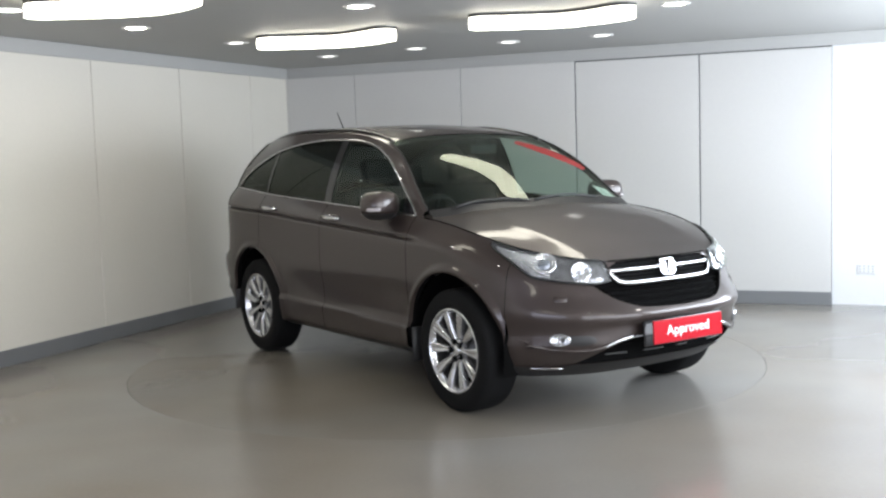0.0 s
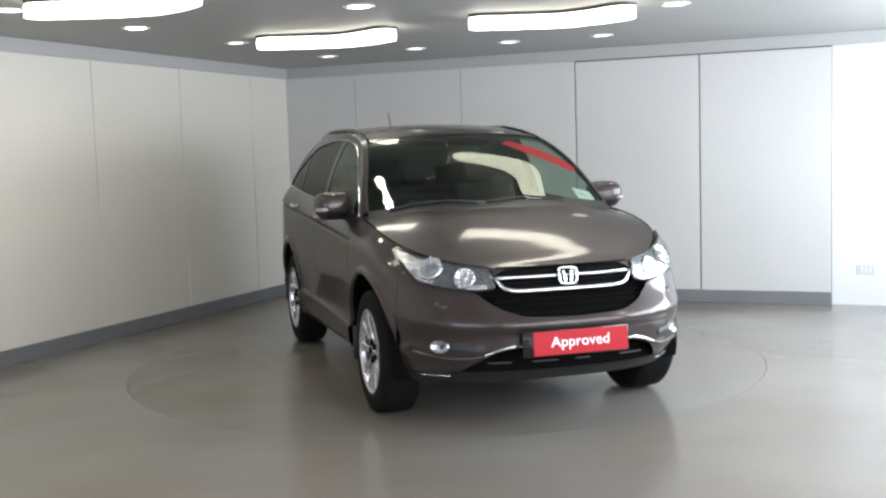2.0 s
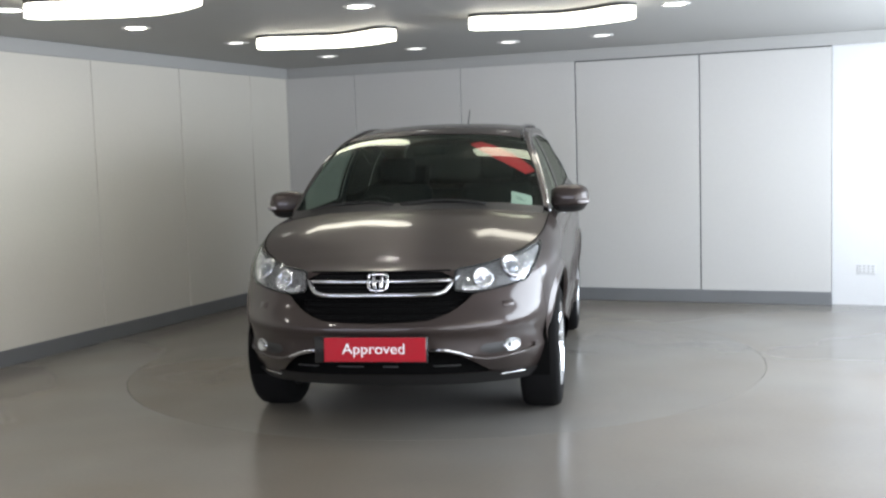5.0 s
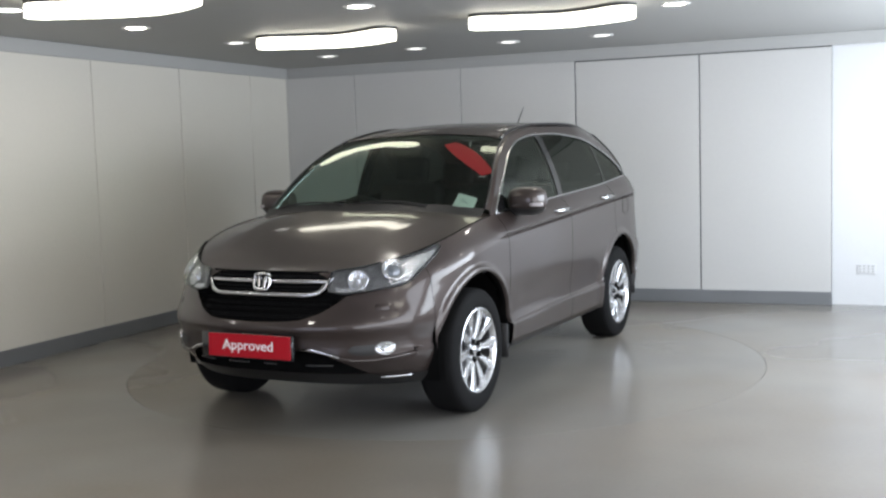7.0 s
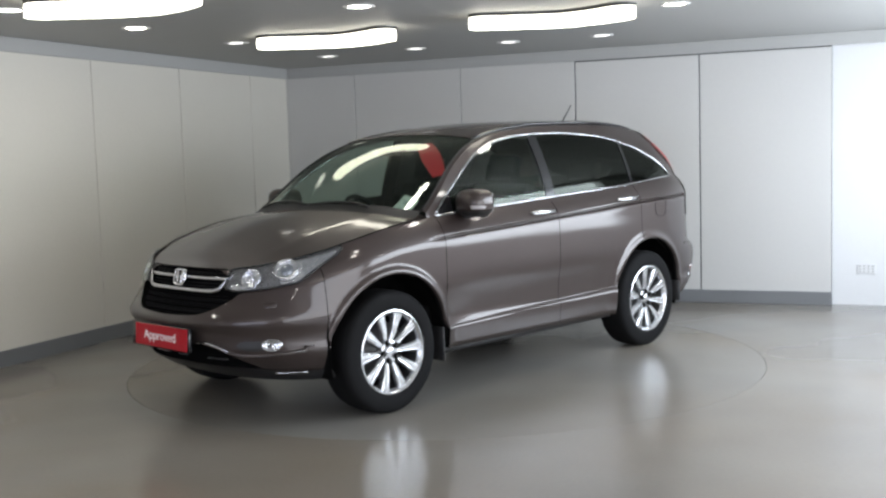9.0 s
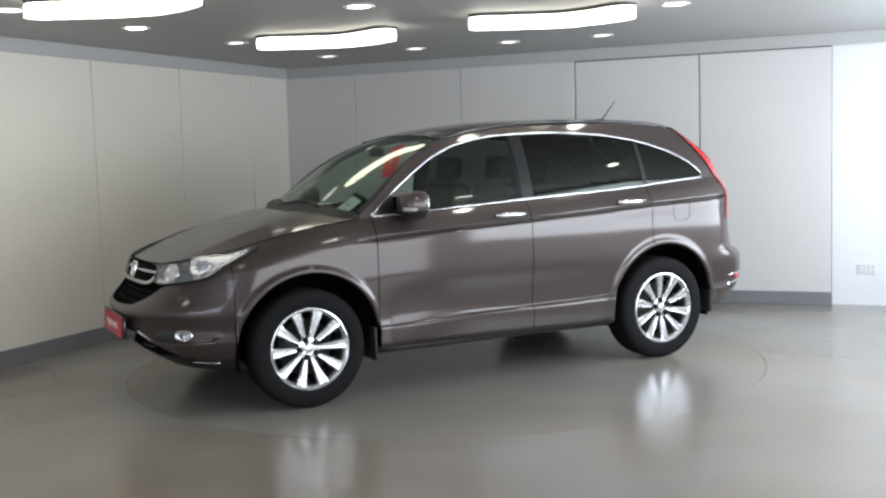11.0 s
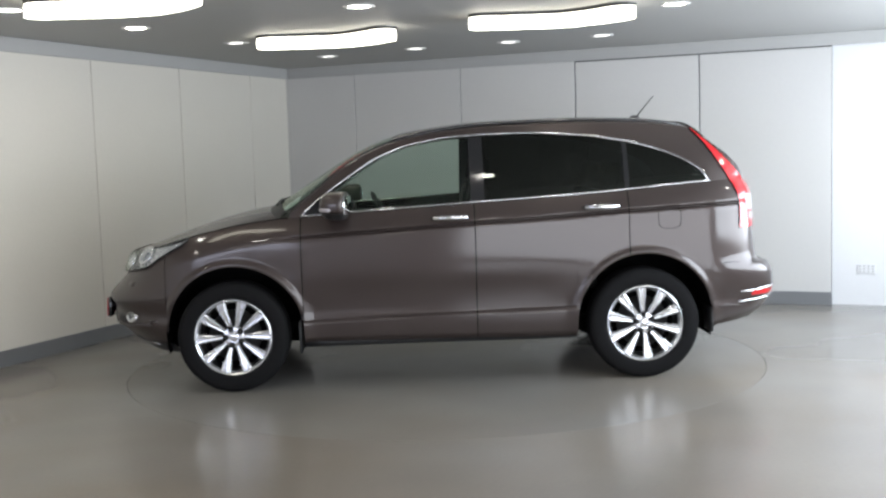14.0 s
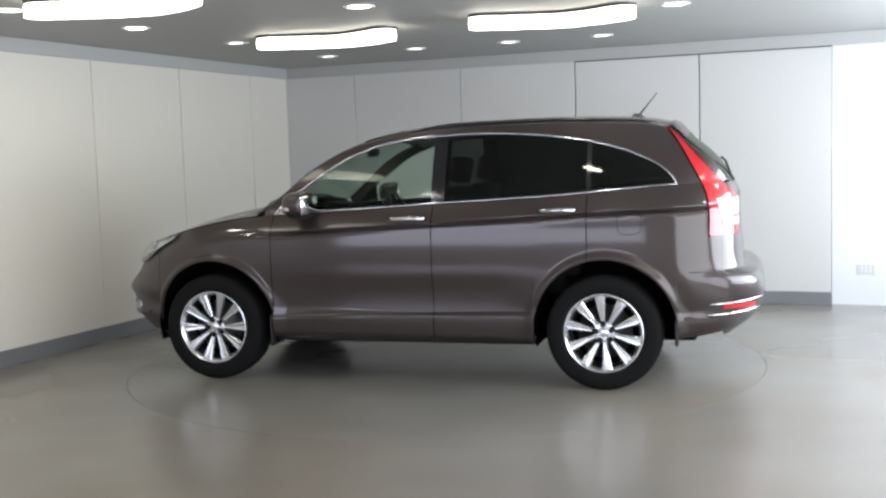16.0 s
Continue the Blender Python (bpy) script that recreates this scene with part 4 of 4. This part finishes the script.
        path = [(0.089 * math.cos(w)**0.7, s * 0.108 * math.sin(w)**0.7, -0.018 - 0.006 * math.sin(w)) for w in span(0.45, 1.5, 10)]
        part("indicator", tube(path, [0.006] + [0.012] * 8 + [0.005], 8), M_WHITELENS, mirror, "clear indicator lens")
        part("mirror_glass", box(-0.062, -0.054, -0.085, 0.085, -0.055, 0.052, 0.003, 1), M_CHROME, mirror)
        part("mirror_arm", tube([(0.0, -s * 0.06, -0.062), (0.02, -s * 0.10, -0.068), (0.03, -s * 0.125, -0.075)], [0.03, 0.026, 0.03], 10), M_BLACK, mirror)
        # corner panel of the front window
        rows = []
        for x in span(0.70, 0.855, 8):
            rows.append([(x, s * (house_y(x, z) + 0.001), z) for z in span(belt(x), max(arch_line(x), belt(x) + 0.0005), 6)])
        part("mirror_corner", grid(rows), M_GLOSSBLACK, car)
        # lower door seam shading strip, rocker
        part("sill", tube([(x, s * 0.835, 0.300) for x in span(-0.88, 0.86, 12)], 0.03, 10, flat=0.8), M_BLACK, car, "black sill edge")
        # screen pillar trim line
        path = [tuple(Vector(top_point(x, s * 0.962)) + Vector((0, 0, 0.001))) for x in span(0.93, 0.28, 24)]
        part("screen_trim", tube(path, 0.006, 6), M_BLACK, car, "black windscreen edge strip")
    # fuel flap on the left quarter
    loop = []
    for k in range(28):
        a = 2 * math.pi * k / 28
        x = -1.475 + 0.072 * math.copysign(abs(math.cos(a))**0.6, math.cos(a))
        z = 1.028 + 0.070 * math.copysign(abs(math.sin(a))**0.6, math.sin(a))
        loop.append((x, half_width(x, z) + 0.0005, z))
    part("fuel_flap_gap", tube(loop, 0.0016, 6, closed=True), M_DARK, car, "round fuel flap outline")


def build_interior(car):
    rows = []
    for x in span(0.25, -1.68, 24):
        rows.append([(p[0], p[1] * 0.97, p[2] - 0.035) for p in (top_point(x, f) for f in span(-0.99, 0.99, 17))])
    part("headliner", grid(rows), M_LINER, car, "pale cloth headliner")
    part("cabin_floor", box(-1.9, 0.84, -0.48, 0.48, 0.42, 0.46), M_DARK, car)
    part("bulkhead", box(0.86, 0.90, -0.78, 0.78, 0.42, 1.04), M_DARK, car)
    for s in (1, -1):
        part("door_lining", box(-1.9, 0.80, s * 0.795 - 0.015, s * 0.795 + 0.015, 0.84, 1.06, 0.01, 1), M_DASH, car)
    bm = box(0.45, 1.06, -0.80, 0.80, 0.75, 1.055, 0.05, 4)
    for v in bm.verts:
        if v.co.z > 0.9:
            v.co.z += 0.03 * math.exp(-((v.co.y + 0.36) / 0.2)**2) - 0.06 * max(0, v.co.x - 0.75)
    part("dashboard", bm, M_DASH, car, "dark dashboard")
    wm = Matrix.Translation((0.36, -0.37, 1.03)) @ pose(0, 0, 0, 0, -62, 0)
    ring = [(0.185 * math.cos(2 * math.pi * k / 36), 0.185 * math.sin(2 * math.pi * k / 36), 0) for k in range(36)]
    sw = part("steering_wheel", tube(ring, 0.015, 8, closed=True), M_DASH, car, "dark steering wheel on the right-hand side", m=wm)
    part("wheel_boss", lathe([(0.0, 0.02), (0.05, 0.015), (0.075, -0.02)], 24, "z"), M_DASH, sw)
    for a in (0, 180, 270):
        c, n = math.cos(radians(a)), math.sin(radians(a))
        part("wheel_spoke", tube([(0.05 * c, 0.05 * n, 0.0), (0.18 * c, 0.18 * n, 0.0)], 0.014, 6), M_DASH, sw)
    part("cabin_mirror", box(0.43, 0.45, -0.11, 0.11, 1.465, 1.525, 0.01, 2), M_DASH, car, "rear-view mirror under the roof")
    def seat(x, y, w, high):
        st = part("seat", box(x - 0.05, x + 0.45, y - w, y + w, 0.56, 0.74, 0.05, 3), M_SEAT, car, "dark cloth seat with headrest")
        b = box(-0.07, 0.07, y - w, y + w, 0.0, high, 0.055, 3)
        part("seat_back", b, M_SEAT, st, m=Matrix.Translation((x - 0.05, 0, 0.68)) @ pose(0, 0, 0, 0, -14, 0))
        for hy in ((y,) if w < 0.4 else (y - 0.42, y + 0.42)):
            part("headrest", box(-0.05, 0.05, hy - 0.125, hy + 0.125, high + 0.03, high + 0.20, 0.04, 3), M_SEAT, st, m=Matrix.Translation((x - 0.05, 0, 0.68)) @ pose(0, 0, 0, 0, -12, 0))
    seat(-0.12, 0.37, 0.25, 0.58)
    seat(-0.12, -0.37, 0.25, 0.58)
    seat(-1.0, 0.0, 0.66, 0.52)
    for s in (1, -1):
        rows = [[(x, s * (house_y(x, z) - 0.03), z) for z in span(1.05, 1.56, 8)] for x in span(-0.33, -0.22, 4)]
        part("belt_pillar", grid(rows), M_DASH, car, "dark inner pillar lining")


build_car_details(car)
build_interior(car)
motions()
